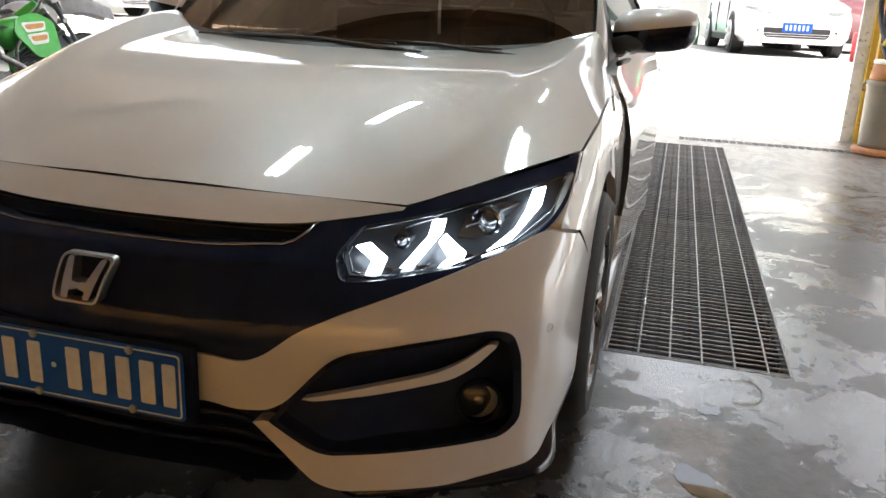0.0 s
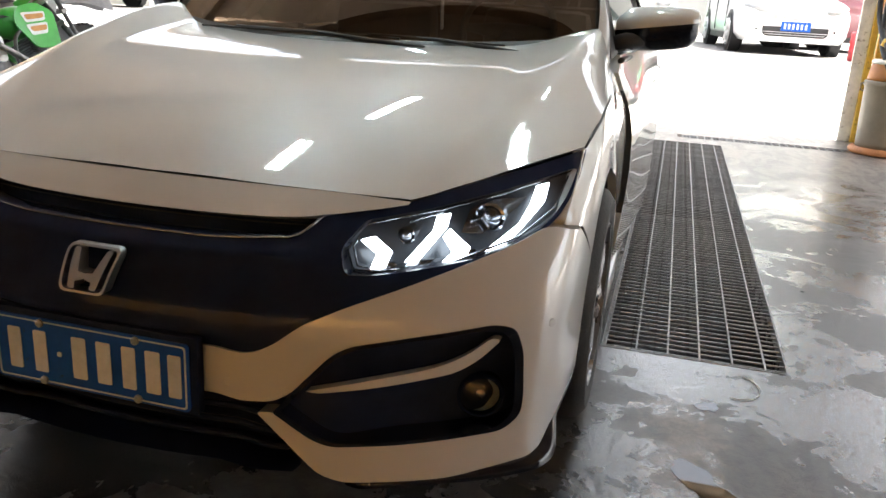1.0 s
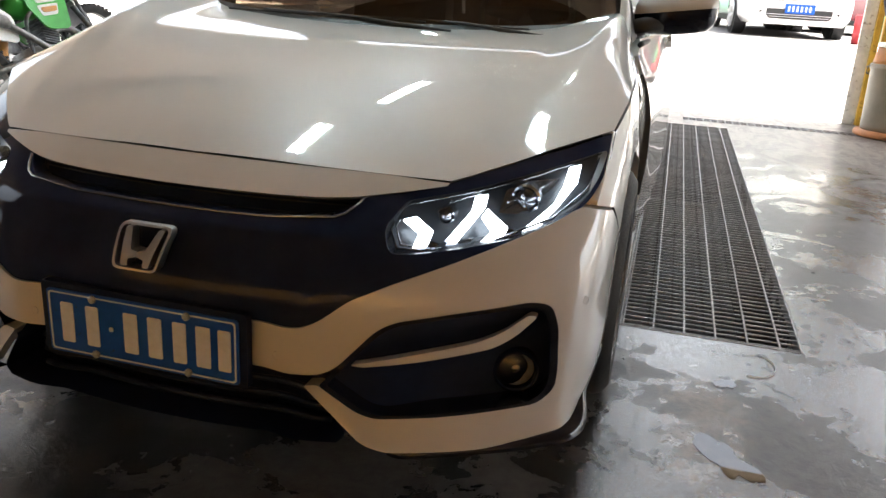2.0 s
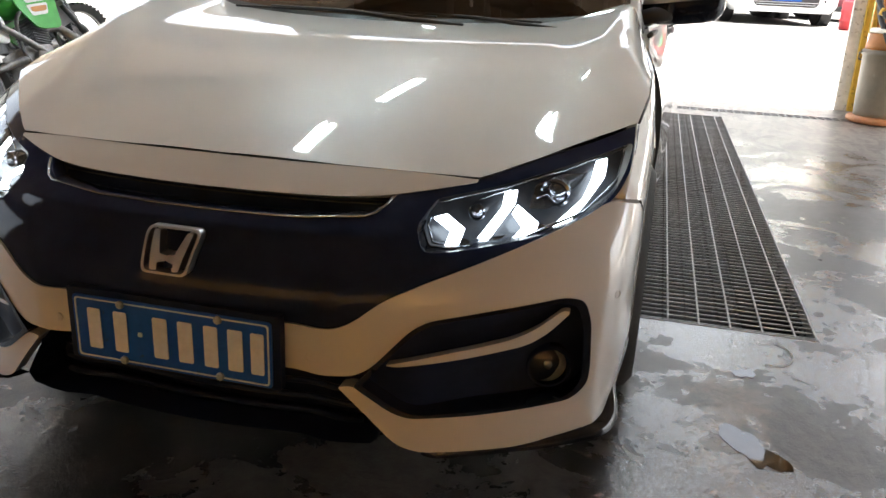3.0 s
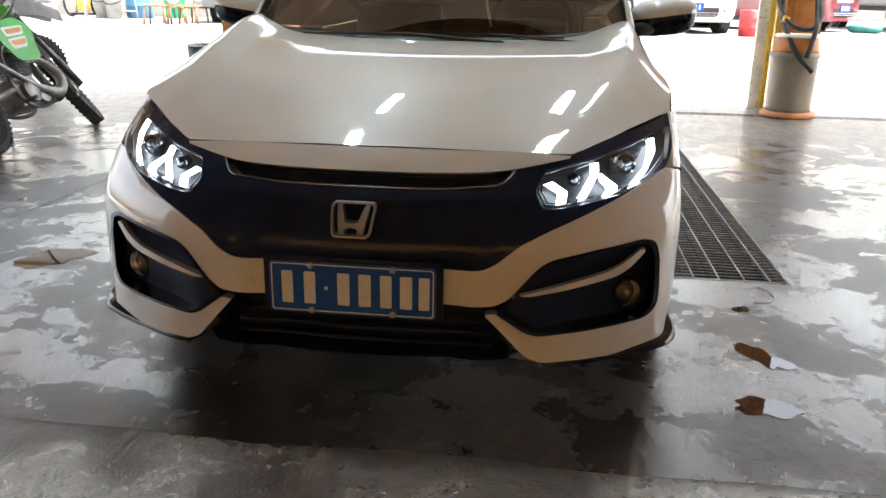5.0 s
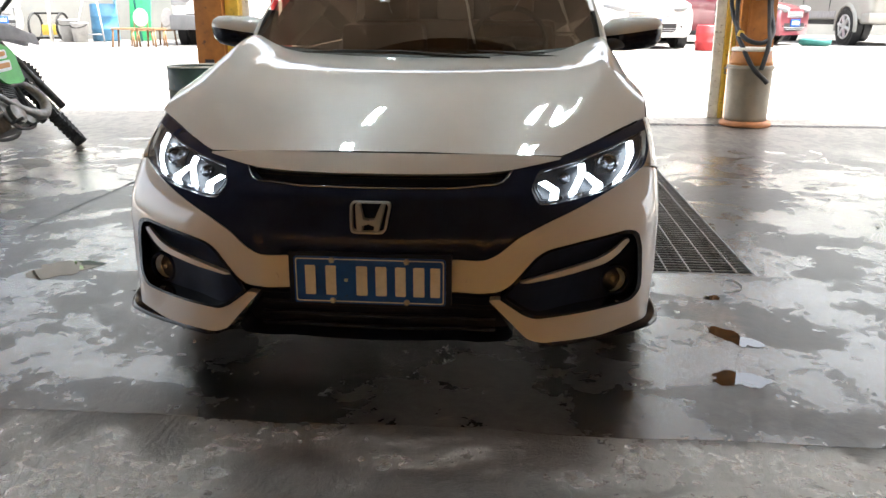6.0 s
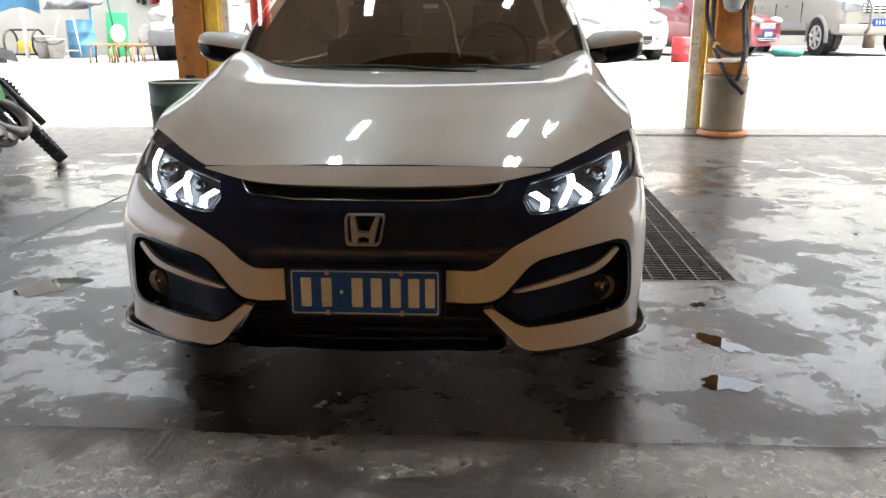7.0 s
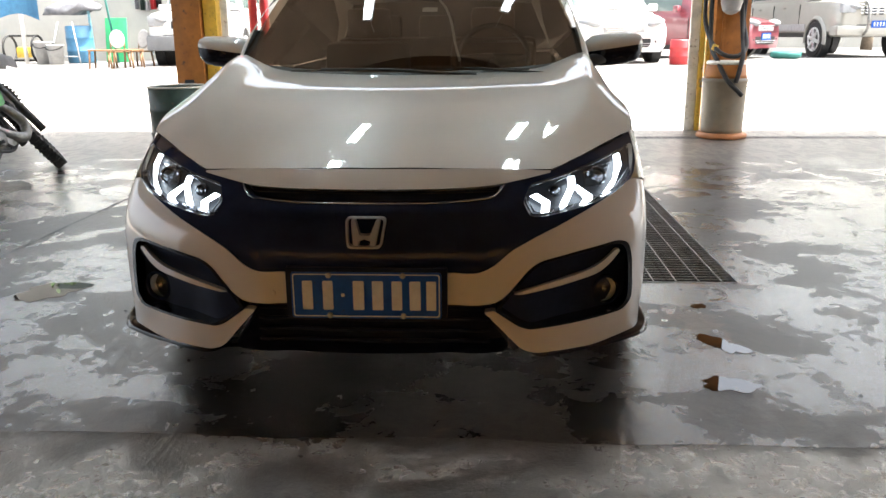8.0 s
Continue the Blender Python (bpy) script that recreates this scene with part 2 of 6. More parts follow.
M = {
    "paint": material("pearl_white_paint", (0.47, 0.47, 0.455), 0.42, 0.04, 1.0, vary=0.03, scale=3, spec=0.25, coat_rough=0.012, coat_ior=1.52),
    "gloss_black": material("gloss_black_plastic", (0.012, 0.018, 0.042), 0.06, vary=0.3, scale=9, spec=0.10),
    "black": material("black_plastic", (0.014, 0.014, 0.015), 0.55, vary=0.3, scale=14, bump=0.15, bump_scale=400),
    "lamp_inside": material("lamp_reflector", (0.030, 0.033, 0.038), 0.3, 0.3, vary=0.3, scale=30, spec=0.4),
    "drl": material("drl_light", (0.9, 0.9, 0.9), 0.3, emit=(0.82, 0.92, 1.0), strength=1.9),
    "lamp_chrome": material("smoked_lamp_trim", (0.22, 0.23, 0.25), 0.2, 1.0, rough_vary=0.05, scale=40),
    "lens": glass("clear_lamp_lens", (0.97, 0.98, 1.0), 0.96),
    # the amber tint puts the brown roof reflection into the windscreen's colour
    "windshield": glass("windscreen_roof_tint", (0.90, 0.66, 0.46), 0.28, 0.005, 1.95),
    "dark_glass": glass("tinted_window_glass", (0.5, 0.45, 0.4), 0.16),
    "chrome": material("chrome", (0.75, 0.75, 0.76), 0.12, 1.0, rough_vary=0.06, scale=20),
    "grille_black": material("dull_black_mesh", (0.010, 0.015, 0.034), 0.5, vary=0.3, scale=14, spec=0.12),
    "dark_chrome": material("dark_chrome", (0.22, 0.22, 0.23), 0.2, 1.0, rough_vary=0.06, scale=30),
    "fog_bowl": material("fog_lamp_bowl", (0.72, 0.70, 0.68), 0.28, 0.8, vary=0.2, scale=40),
    "lip_black": material("gloss_black_lip", (0.007, 0.008, 0.014), 0.12, coat=0.3, vary=0.3, scale=9, spec=0.25),
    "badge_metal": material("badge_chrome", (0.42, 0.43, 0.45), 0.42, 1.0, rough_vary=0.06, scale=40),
    "rubber": material("tyre_rubber", (0.018, 0.018, 0.018), 0.75, vary=0.4, scale=16, bump=0.4, bump_scale=160),
    "alloy": material("grey_alloy", (0.19, 0.19, 0.20), 0.3, 0.9, rough_vary=0.1, scale=12),
    "plate_blue": material("plate_blue", (0.006, 0.068, 0.33), 0.45, spec=0.25, vary=0.18, scale=25, dirt=(0.02, 0.05, 0.12), dirt_at=0.66),
    "plate_white": material("plate_white", (0.52, 0.54, 0.57), 0.4, vary=0.12, scale=40),
    "bolt": material("dull_bolt", (0.35, 0.34, 0.32), 0.4, 0.8, vary=0.3, scale=200),
    "interior": material("dark_interior", (0.02, 0.018, 0.017), 0.7, vary=0.3, scale=8),
    "leather": material("brown_leather", (0.10, 0.055, 0.03), 0.5, vary=0.25, scale=12, bump=0.2, bump_scale=180),
    "pale_plastic": material("pale_plastic", (0.36, 0.355, 0.34), 0.5, vary=0.2, scale=9),
    "van_bumper": material("grey_bumper_plastic", (0.15, 0.155, 0.16), 0.6, vary=0.2, scale=4),
    "white_cable": material("white_cable", (0.7, 0.7, 0.68), 0.5, vary=0.1),
    "paper": material("sticker_paper", (0.75, 0.76, 0.74), 0.7, vary=0.08, scale=30),
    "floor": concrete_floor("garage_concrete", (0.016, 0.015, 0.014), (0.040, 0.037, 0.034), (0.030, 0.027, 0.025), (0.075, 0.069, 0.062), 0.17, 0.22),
    "rough_floor": concrete_floor("rough_concrete", (0.060, 0.057, 0.053), (0.120, 0.114, 0.106), (0.050, 0.046, 0.042), (0.100, 0.093, 0.085), 0.24, 0.70),
    "yard": material("yard_concrete", (0.52, 0.50, 0.47), 0.85, vary=0.22, scale=0.8, bump=0.3, bump_scale=25),
    "asphalt": material("worn_asphalt", (0.16, 0.155, 0.15), 0.85, vary=0.25, scale=0.9, bump=0.3, bump_scale=40),
    "water": material("puddle_water", (0.058, 0.041, 0.027), 0.01, vary=0.35, scale=9, spec=0.45),
    "grate": material("galvanised_bar", (0.34, 0.335, 0.33), 0.5, 0.6, vary=0.3, scale=18, dirt=(0.08, 0.06, 0.05), dirt_at=0.6, hue_by_piece=0.15),
    # near-black lining: the shade of the pit's depth is put into the colour
    "pit": material("drain_pit_shade", (0.008, 0.0075, 0.007), 0.8, vary=0.4, scale=5),
    "ceiling": material("roof_sheet", (0.27, 0.186, 0.118), 0.6, vary=0.25, scale=1.2),
    "wall": material("tan_plaster", (0.50, 0.40, 0.29), 0.85, vary=0.18, scale=1.5, bump=0.3, bump_scale=60, dirt=(0.25, 0.19, 0.13)),
    "tube": material("lamp_tube", (0.9, 0.9, 0.9), 0.4, emit=(0.76, 0.94, 1.0), strength=30.0),
    "white_metal": material("white_enamel", (0.7, 0.7, 0.69), 0.45, vary=0.12, scale=9),
    "orange": material("orange_steel", (0.38, 0.145, 0.028), 0.5, vary=0.3, scale=5, bump=0.2, bump_scale=80, dirt=(0.12, 0.06, 0.03), dirt_at=0.6),
    "yellow": material("yellow_steel", (0.72, 0.47, 0.06), 0.5, vary=0.22, scale=7, dirt=(0.2, 0.12, 0.05), dirt_at=0.6),
    "off_white": material("chipped_white_paint", (0.80, 0.78, 0.72), 0.6, vary=0.2, scale=8, dirt=(0.25, 0.2, 0.14), dirt_at=0.6),
    "red": material("red_paint", (0.45, 0.03, 0.035), 0.4, vary=0.2, scale=5),
    "bucket": material("grey_canister", (0.22, 0.185, 0.135), 0.5, vary=0.18, scale=4, dirt=(0.17, 0.14, 0.10), dirt_at=0.66),
    "terracotta": material("orange_plastic_base", (0.48, 0.2, 0.08), 0.55, vary=0.25, scale=9),
    "hose": material("black_hose", (0.02, 0.02, 0.02), 0.7, vary=0.3, scale=30),
    "drum": material("dark_green_drum", (0.03, 0.06, 0.05), 0.45, vary=0.4, scale=6, dirt=(0.10, 0.07, 0.04), dirt_at=0.62),
    "green": material("green_fairing", (0.05, 0.38, 0.05), 0.35, vary=0.2, scale=8),
    "moto_dark": material("engine_metal", (0.10, 0.10, 0.10), 0.4, 0.8, vary=0.4, scale=25),
    "moto_alu": material("cast_aluminium", (0.24, 0.235, 0.225), 0.42, 0.8, vary=0.3, scale=30),
    "moto_seat": material("black_vinyl", (0.02, 0.02, 0.021), 0.5, vary=0.3, scale=15),
    "moto_grey": material("grey_mudguard", (0.33, 0.33, 0.335), 0.45, vary=0.2, scale=10),
    "decal_orange": material("orange_decal", (0.55, 0.25, 0.06), 0.4, vary=0.2, scale=40),
    "car_white": material("white_car_paint", (0.62, 0.62, 0.61), 0.3, coat=0.8, vary=0.03),
    "car_red": material("maroon_car_paint", (0.17, 0.035, 0.045), 0.3, coat=0.8, vary=0.08),
    "car_silver": material("champagne_car_paint", (0.33, 0.32, 0.285), 0.35, 0.1, coat=0.8, vary=0.05),
    "car_grey": material("silver_grey_car_paint", (0.30, 0.31, 0.32), 0.3, 0.4, coat=0.8, vary=0.05),
    "wood": material("brown_wood", (0.20, 0.11, 0.05), 0.55, vary=0.3, scale=14),
    "blue_plastic": material("blue_plastic", (0.07, 0.21, 0.35), 0.45, vary=0.2, scale=8),
    "teal": material("teal_paint", (0.02, 0.14, 0.12), 0.6, vary=0.2, scale=8),
    "pale_blue": material("pale_blue_paint", (0.30, 0.55, 0.68), 0.5, vary=0.15, scale=8),
    "green_plastic": material("green_cloth", (0.03, 0.32, 0.12), 0.7, vary=0.25, scale=8),
    "grey_cloth": material("grey_cover", (0.16, 0.16, 0.17), 0.8, vary=0.3, scale=8),
    "far_wall": material("pale_render", (0.40, 0.39, 0.35), 0.85, vary=0.15, scale=1.0, dirt=(0.35, 0.36, 0.35), dirt_at=0.6),
    "leaf": material("tree_leaves", (0.06, 0.12, 0.03), 0.6, vary=0.5, scale=3),
    "bark": material("tree_bark", (0.12, 0.09, 0.06), 0.8, vary=0.3, scale=10),
}


# ---- mesh helpers ----
def part(name, bm, mat, parent=None, label="", smooth=True, angle=35):
    me = bpy.data.meshes.new(name)
    if smooth:
        lim = radians(angle)
        for f in bm.faces:
            f.smooth = True
        for e in bm.edges:
            if len(e.link_faces) == 2 and e.calc_face_angle(0) > lim:
                e.smooth = False
    bm.to_mesh(me)
    bm.free()
    me.materials.append(M[mat] if isinstance(mat, str) else mat)
    ob = new(name, me)
    ob.parent = parent
    if label:
        ob["label"] = label
    return ob


def thing(name, m, label, category, group="", kind=""):
    ob = new(name)
    ob.empty_display_size = 0.1
    ob.matrix_world = m
    return tagged(ob, label, category, group, kind)


def box(bm, x0, y0, z0, x1, y1, z1, bevel=0.0, m=None):
    r = bmesh.ops.create_cube(bm, size=1.0)["verts"]
    for v in r:
        v.co = Vector(((x0 + x1) / 2 + v.co.x * (x1 - x0), (y0 + y1) / 2 + v.co.y * (y1 - y0), (z0 + z1) / 2 + v.co.z * (z1 - z0)))
    if bevel:
        edges = list({e for v in r for e in v.link_edges})
        r = bmesh.ops.bevel(bm, geom=edges, offset=bevel, segments=2, affect='EDGES', profile=0.6)["verts"]
    if m is not None:
        bmesh.ops.transform(bm, matrix=m, verts=r)
    return bm


def lathe(bm, profile, m=None, seg=32, caps=True):
    """Turn (radius, height) rows about the local z axis."""
    rings = []
    for r, h in profile:
        rings.append([bm.verts.new((r * math.cos(2 * math.pi * i / seg), r * math.sin(2 * math.pi * i / seg), h)) for i in range(seg)])
    for a, b in zip(rings, rings[1:]):
        for i in range(seg):
            bm.faces.new((a[i], a[(i + 1) % seg], b[(i + 1) % seg], b[i]))
    if caps:
        bm.faces.new(list(reversed(rings[0])))
        bm.faces.new(rings[-1])
    if m is not None:
        bmesh.ops.transform(bm, matrix=m, verts=[v for ring in rings for v in ring])
    return bm


def pipe(bm, pts, r, seg=10, closed=False):
    """A round bar along points; r is one radius or one for each point."""
    pts = [Vector(p) for p in pts]
    rad = r if isinstance(r, (list, tuple)) else [r] * len(pts)
    rings, up = [], Vector((0.13, 0.21, 0.97))
    for i, p in enumerate(pts):
        a = pts[i - 1] if (i or closed) else p
        b = pts[(i + 1) % len(pts)] if (i + 1 < len(pts) or closed) else p
        d = (b - a).normalized()
        s = d.cross(up)
        if s.length < 0.05:
            s = d.cross(Vector((1, 0, 0)))
        s.normalize()
        u = s.cross(d)
        rings.append([bm.verts.new(p + rad[i] * (math.cos(2 * math.pi * k / seg) * s + math.sin(2 * math.pi * k / seg) * u)) for k in range(seg)])
    pairs = list(zip(rings, rings[1:])) + ([(rings[-1], rings[0])] if closed else [])
    for a, b in pairs:
        for k in range(seg):
            bm.faces.new((a[k], a[(k + 1) % seg], b[(k + 1) % seg], b[k]))
    if not closed:
        bm.faces.new(list(reversed(rings[0])))
        bm.faces.new(rings[-1])
    return bm


def spline(pts, n=8):
    """Catmull-Rom through the points."""
    pts = [Vector(p) for p in pts]
    out = []
    for i in range(len(pts) - 1):
        p0, p1, p2, p3 = pts[max(i - 1, 0)], pts[i], pts[i + 1], pts[min(i + 2, len(pts) - 1)]
        for k in range(n):
            t = k / n
            out.append(0.5 * ((2 * p1) + (p2 - p0) * t + (2 * p0 - 5 * p1 + 4 * p2 - p3) * t * t + (3 * p1 - p0 - 3 * p2 + p3) * t ** 3))
    return out + [pts[-1]]


def rounded(pts, r=0.02, seg=5):
    """A closed outline of (u, v[, radius]) corners with rounded corners."""
    out, n = [], len(pts)
    for i in range(n):
        p, a, b = Vector(pts[i][:2]), Vector(pts[i - 1][:2]), Vector(pts[(i + 1) % n][:2])
        rr = pts[i][2] if len(pts[i]) > 2 else r
        da, db = a - p, b - p
        c = min(rr, 0.45 * da.length, 0.45 * db.length)
        if c < 1e-4:
            out.append(p)
            continue
        s, e = p + da.normalized() * c, p + db.normalized() * c
        for k in range(seg + 1):
            t = k / seg
            out.append((1 - t) ** 2 * s + 2 * t * (1 - t) * p + t * t * e)
    return out


def dense(loop, step):
    out = []
    for i, p in enumerate(loop):
        q = loop[(i + 1) % len(loop)]
        n = max(1, int((q - p).length / step + 0.5))
        out += [p.lerp(q, k / n) for k in range(n)]
    return out


def inside(p, loop):
    x, y, hit = p[0], p[1], False
    for i in range(len(loop)):
        a, b = loop[i - 1], loop[i]
        if (a[1] > y) != (b[1] > y) and x < (b[0] - a[0]) * (y - a[1]) / (b[1] - a[1]) + a[0]:
            hit = not hit
    return hit


def patch(bm, outline, fn, step=0.02, holes=(), skirt=None, grid=None):
    """A skin over the outline in (u, v), bent by fn(u, v) to 3D, with edges turned back by the vector skirt."""
    from mathutils.geometry import delaunay_2d_cdt
    grid = grid or step * 1.6
    loops = [dense(l, step) for l in (outline, *holes)]
    pts, edges = [], []
    for l in loops:
        o = len(pts)
        pts += l
        edges += [(o + i, o + (i + 1) % len(l)) for i in range(len(l))]
    edge_pts = np.array([tuple(p) for p in pts])
    u0, v0 = edge_pts.min(0)
    u1, v1 = edge_pts.max(0)
    nu, nv = max(1, int((u1 - u0) / grid)), max(1, int((v1 - v0) / grid))
    for i in range(nu + 1):
        for j in range(nv + 1):
            q = (u0 + (u1 - u0) * (i + 0.5 * (j % 2)) / max(nu, 1), v0 + (v1 - v0) * j / max(nv, 1))
            if inside(q, loops[0]) and not any(inside(q, h) for h in loops[1:]):
                if np.min(np.hypot(edge_pts[:, 0] - q[0], edge_pts[:, 1] - q[1])) > 0.55 * step:
                    pts.append(Vector(q))
    v2, _, tris, *_ = delaunay_2d_cdt(pts, edges, [], 0, 1e-6)
    made = [bm.verts.new(fn(p[0], p[1])) for p in v2]
    used = set()
    for t in tris:
        c = sum((v2[i] for i in t), Vector((0, 0))) / len(t)
        p, q, r = (v2[i] for i in t[:3])
        if abs((q - p).cross(r - p)) < 3e-4 * max((q - p).length, (r - q).length, (p - r).length):
            continue
        if inside(c, loops[0]) and not any(inside(c, h) for h in loops[1:]):
            try:
                bm.faces.new([made[i] for i in t])
                used.update(t)
            except ValueError:
                pass
    for i, v in enumerate(made):
        if i not in used:
            bm.verts.remove(v)
    if skirt is not None:
        back = Vector(skirt)
        for l in loops:
            a = [bm.verts.new(fn(p[0], p[1])) for p in l]
            b = [bm.verts.new(v.co + back) for v in a]
            for i in range(len(l)):
                j = (i + 1) % len(l)
                bm.faces.new((a[i], a[j], b[j], b[i]))
    return bm


def slab(bm, outline, fn, depth, step=0.02):
    """A solid piece: the outline on a bent face, closed behind by depth (a vector)."""
    d = Vector(depth)
    patch(bm, outline, fn, step, skirt=depth)
    patch(bm, outline, lambda u, v: Vector(fn(u, v)) + d, step)
    return bm


def sheet(bm, fn, nu, nv, u0=0.0, u1=1.0, v0=0.0, v1=1.0):
    g = [[bm.verts.new(fn(u0 + (u1 - u0) * i / nu, v0 + (v1 - v0) * j / nv)) for i in range(nu + 1)] for j in range(nv + 1)]
    for a, b in zip(g, g[1:]):
        for i in range(nu):
            bm.faces.new((a[i], a[i + 1], b[i + 1], b[i]))
    return bm


def smoothstep(a, b, x):
    t = min(1, max(0, (x - a) / (b - a)))
    return t * t * (3 - 2 * t)


# ---- the garage ----
EAVE_Y, ROOM_X, BACK_Y, CEIL_Z, LINTEL_Z = 7.45, 7.5, -8.5, 4.8, 4.05
GRATE = (0.90, 1.40, 1.505, 6.32)
DRAIN = (1.12, 6.62, 7.4, 6.82)


def rect(x0, y0, x1, y1):
    return [Vector(p) for p in ((x0, y0), (x1, y0), (x1, y1), (x0, y1))]


bm = bmesh.new()
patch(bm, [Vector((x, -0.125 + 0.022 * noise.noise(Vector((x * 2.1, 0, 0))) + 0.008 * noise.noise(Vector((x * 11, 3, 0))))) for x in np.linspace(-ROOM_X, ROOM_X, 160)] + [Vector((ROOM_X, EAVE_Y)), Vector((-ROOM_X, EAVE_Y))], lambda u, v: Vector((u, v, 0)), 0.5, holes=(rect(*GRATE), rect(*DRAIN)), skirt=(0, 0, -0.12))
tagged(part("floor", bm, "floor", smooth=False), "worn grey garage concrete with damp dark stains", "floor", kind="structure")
bm = bmesh.new()
patch(bm, rect(-ROOM_X, BACK_Y, ROOM_X, 0.05), lambda u, v: Vector((u, v, -0.0008)), 0.5, skirt=(0, 0, -0.12))
tagged(part("floor_slab_near", bm, "rough_floor", smooth=False), "darker rougher concrete slab in front of the car", "floor", kind="structure")


def yard_height(y):
    return 0.56 * smoothstep(EAVE_Y + 0.1, 11.6, y)


def yard_sheet(bm, ys):
    xs = [-600, -120, -40, -20, -10, -5, 0, 5, 10, 20, 40, 120, 600]
    g = [[bm.verts.new((x, y, yard_height(y) - 0.004)) for x in xs] for y in ys]
    for a, b in zip(g, g[1:]):
        for i in range(len(xs) - 1):
            bm.faces.new((a[i], a[i + 1], b[i + 1], b[i]))


bm = bmesh.new()
yard_sheet(bm, [EAVE_Y + 0.002, 7.6, 7.9, 8.3, 8.8, 9.4, 10.0, 10.6, 11.2, 11.6, 11.9])
tagged(part("apron", bm, "yard"), "sunlit pale concrete ramp outside the doorway", "pavement", kind="structure")
bm = bmesh.new()
yard_sheet(bm, [11.9, 12.4, 14, 20, 40, 120, 600])
for x0, x1, y0, y1 in ((-600, -ROOM_X - 0.2, -600, EAVE_Y), (ROOM_X + 0.2, 600, -600, EAVE_Y), (-ROOM_X - 0.2, ROOM_X + 0.2, -600, BACK_Y - 0.2)):
    bm.faces.new([bm.verts.new((x, y, -0.01)) for x, y in ((x0, y0), (x1, y0), (x1, y1), (x0, y1))])
tagged(part("ground", bm, "asphalt"), "grey asphalt yard where cars are parked", "ground", kind="structure")

# side walls out of view; their openings are added to brighten the floor
for name, x, LIGHT_GAP in (("wall_west", -ROOM_X - 0.2, (-2.0, 6.3, 3.5)), ("wall_east", ROOM_X, (1.0, 6.3, 3.5))):
    bm = bmesh.new()
    box(bm, x, BACK_Y, 0, x + 0.2, LIGHT_GAP[0], CEIL_Z)
    box(bm, x, LIGHT_GAP[1], 0, x + 0.2, EAVE_Y, CEIL_Z)
    box(bm, x, LIGHT_GAP[0], LIGHT_GAP[2], x + 0.2, LIGHT_GAP[1], CEIL_Z)
    tagged(part(name, bm, "wall", smooth=False), "unseen tan plaster side wall with an opening added to let daylight in", "wall", kind="structure")
# unseen band in the back wall, added to throw warm light on the nose
BACK_FILL = (-6.8, 6.8, 0.35, 2.5)
bm = bmesh.new()
for b in ((-ROOM_X - 0.2, 0, ROOM_X + 0.2, BACK_FILL[2]), (-ROOM_X - 0.2, BACK_FILL[3], ROOM_X + 0.2, CEIL_Z), (-ROOM_X - 0.2, BACK_FILL[2], BACK_FILL[0], BACK_FILL[3]), (BACK_FILL[1], BACK_FILL[2], ROOM_X + 0.2, BACK_FILL[3])):
    box(bm, b[0], BACK_Y - 0.2, b[1], b[2], BACK_Y, b[3])
tagged(part("wall_south", bm, "wall", smooth=False), "unseen tan back wall with a band left open for the added light panels", "wall", kind="structure")
for name, b in (("wall_north", (-ROOM_X - 0.2, EAVE_Y - 0.2, LINTEL_Z, ROOM_X + 0.2, EAVE_Y, CEIL_Z)),):
    bm = bmesh.new()
    box(bm, *b)
    tagged(part(name, bm, "wall", smooth=False), "plain tan plaster garage wall", "wall", kind="structure")
bm = bmesh.new()
box(bm, -ROOM_X - 0.4, BACK_Y - 0.4, CEIL_Z, ROOM_X + 0.4, EAVE_Y + 0.1, CEIL_Z + 0.15)
for y in (-8.0, -4.0, -2.2, -0.4, 1.4, 3.2, 5.0, 6.8):
    box(bm, -ROOM_X, y - 0.06, CEIL_Z - 0.22, ROOM_X, y + 0.06, CEIL_Z - 0.003)
# amber translucent sheet that tints the added fill light
fill_sheet = bpy.data.materials.new("amber_fill_sheet")
fill_sheet.use_nodes = True
tr = fill_sheet.node_tree.nodes.new("ShaderNodeBsdfTranslucent")
tr.inputs["Color"].default_value = (0.84, 0.59, 0.30, 1)
fill_sheet.node_tree.links.new(tr.outputs[0], fill_sheet.node_tree.nodes["Material Output"].inputs["Surface"])
fill_bm = bmesh.new()
for i in range(8):
    w = (BACK_FILL[1] - BACK_FILL[0]) / 8
    box(fill_bm, BACK_FILL[0] + i * w + 0.02, BACK_Y - 0.102, BACK_FILL[2], BACK_FILL[0] + (i + 1) * w - 0.02, BACK_Y - 0.100, BACK_FILL[3])
tagged(part("back_fill_panel", fill_bm, fill_sheet, smooth=False), "unseen amber translucent panels added in the back wall to light the car", "window", kind="structure")
tagged(part("ceiling", bm, "ceiling", smooth=False), "brown sheet roof on steel beams", "ceiling", kind="structure")


def tube_light(x, y, z, turn, length):
    t = thing("tube_light", pose(x, y, z, 0, 0, turn), "white twin fluorescent tube light hung under the roof", "lamp", "tube lights")
    bm = bmesh.new()
    box(bm, -0.075, -length / 2, 0.02, 0.075, length / 2, 0.06, 0.006)
    part("fitting", bm, "white_metal", t)
    for sx in (-0.036, 0.036):
        bm = bmesh.new()
        lathe(bm, [(0.015, -length / 2 + 0.02), (0.015, length / 2 - 0.02)], pose(sx, 0, 0.002, 90, 0, 0), 12)
        part("tube", bm, "tube", t)
    for sy in (-0.4, 0.4):
        bm = bmesh.new()
        pipe(bm, [(0, sy * length, 0.055), (0, sy * length, CEIL_Z - z)], 0.004, 6)
        part("hanger", bm, "white_metal", t)
    return t


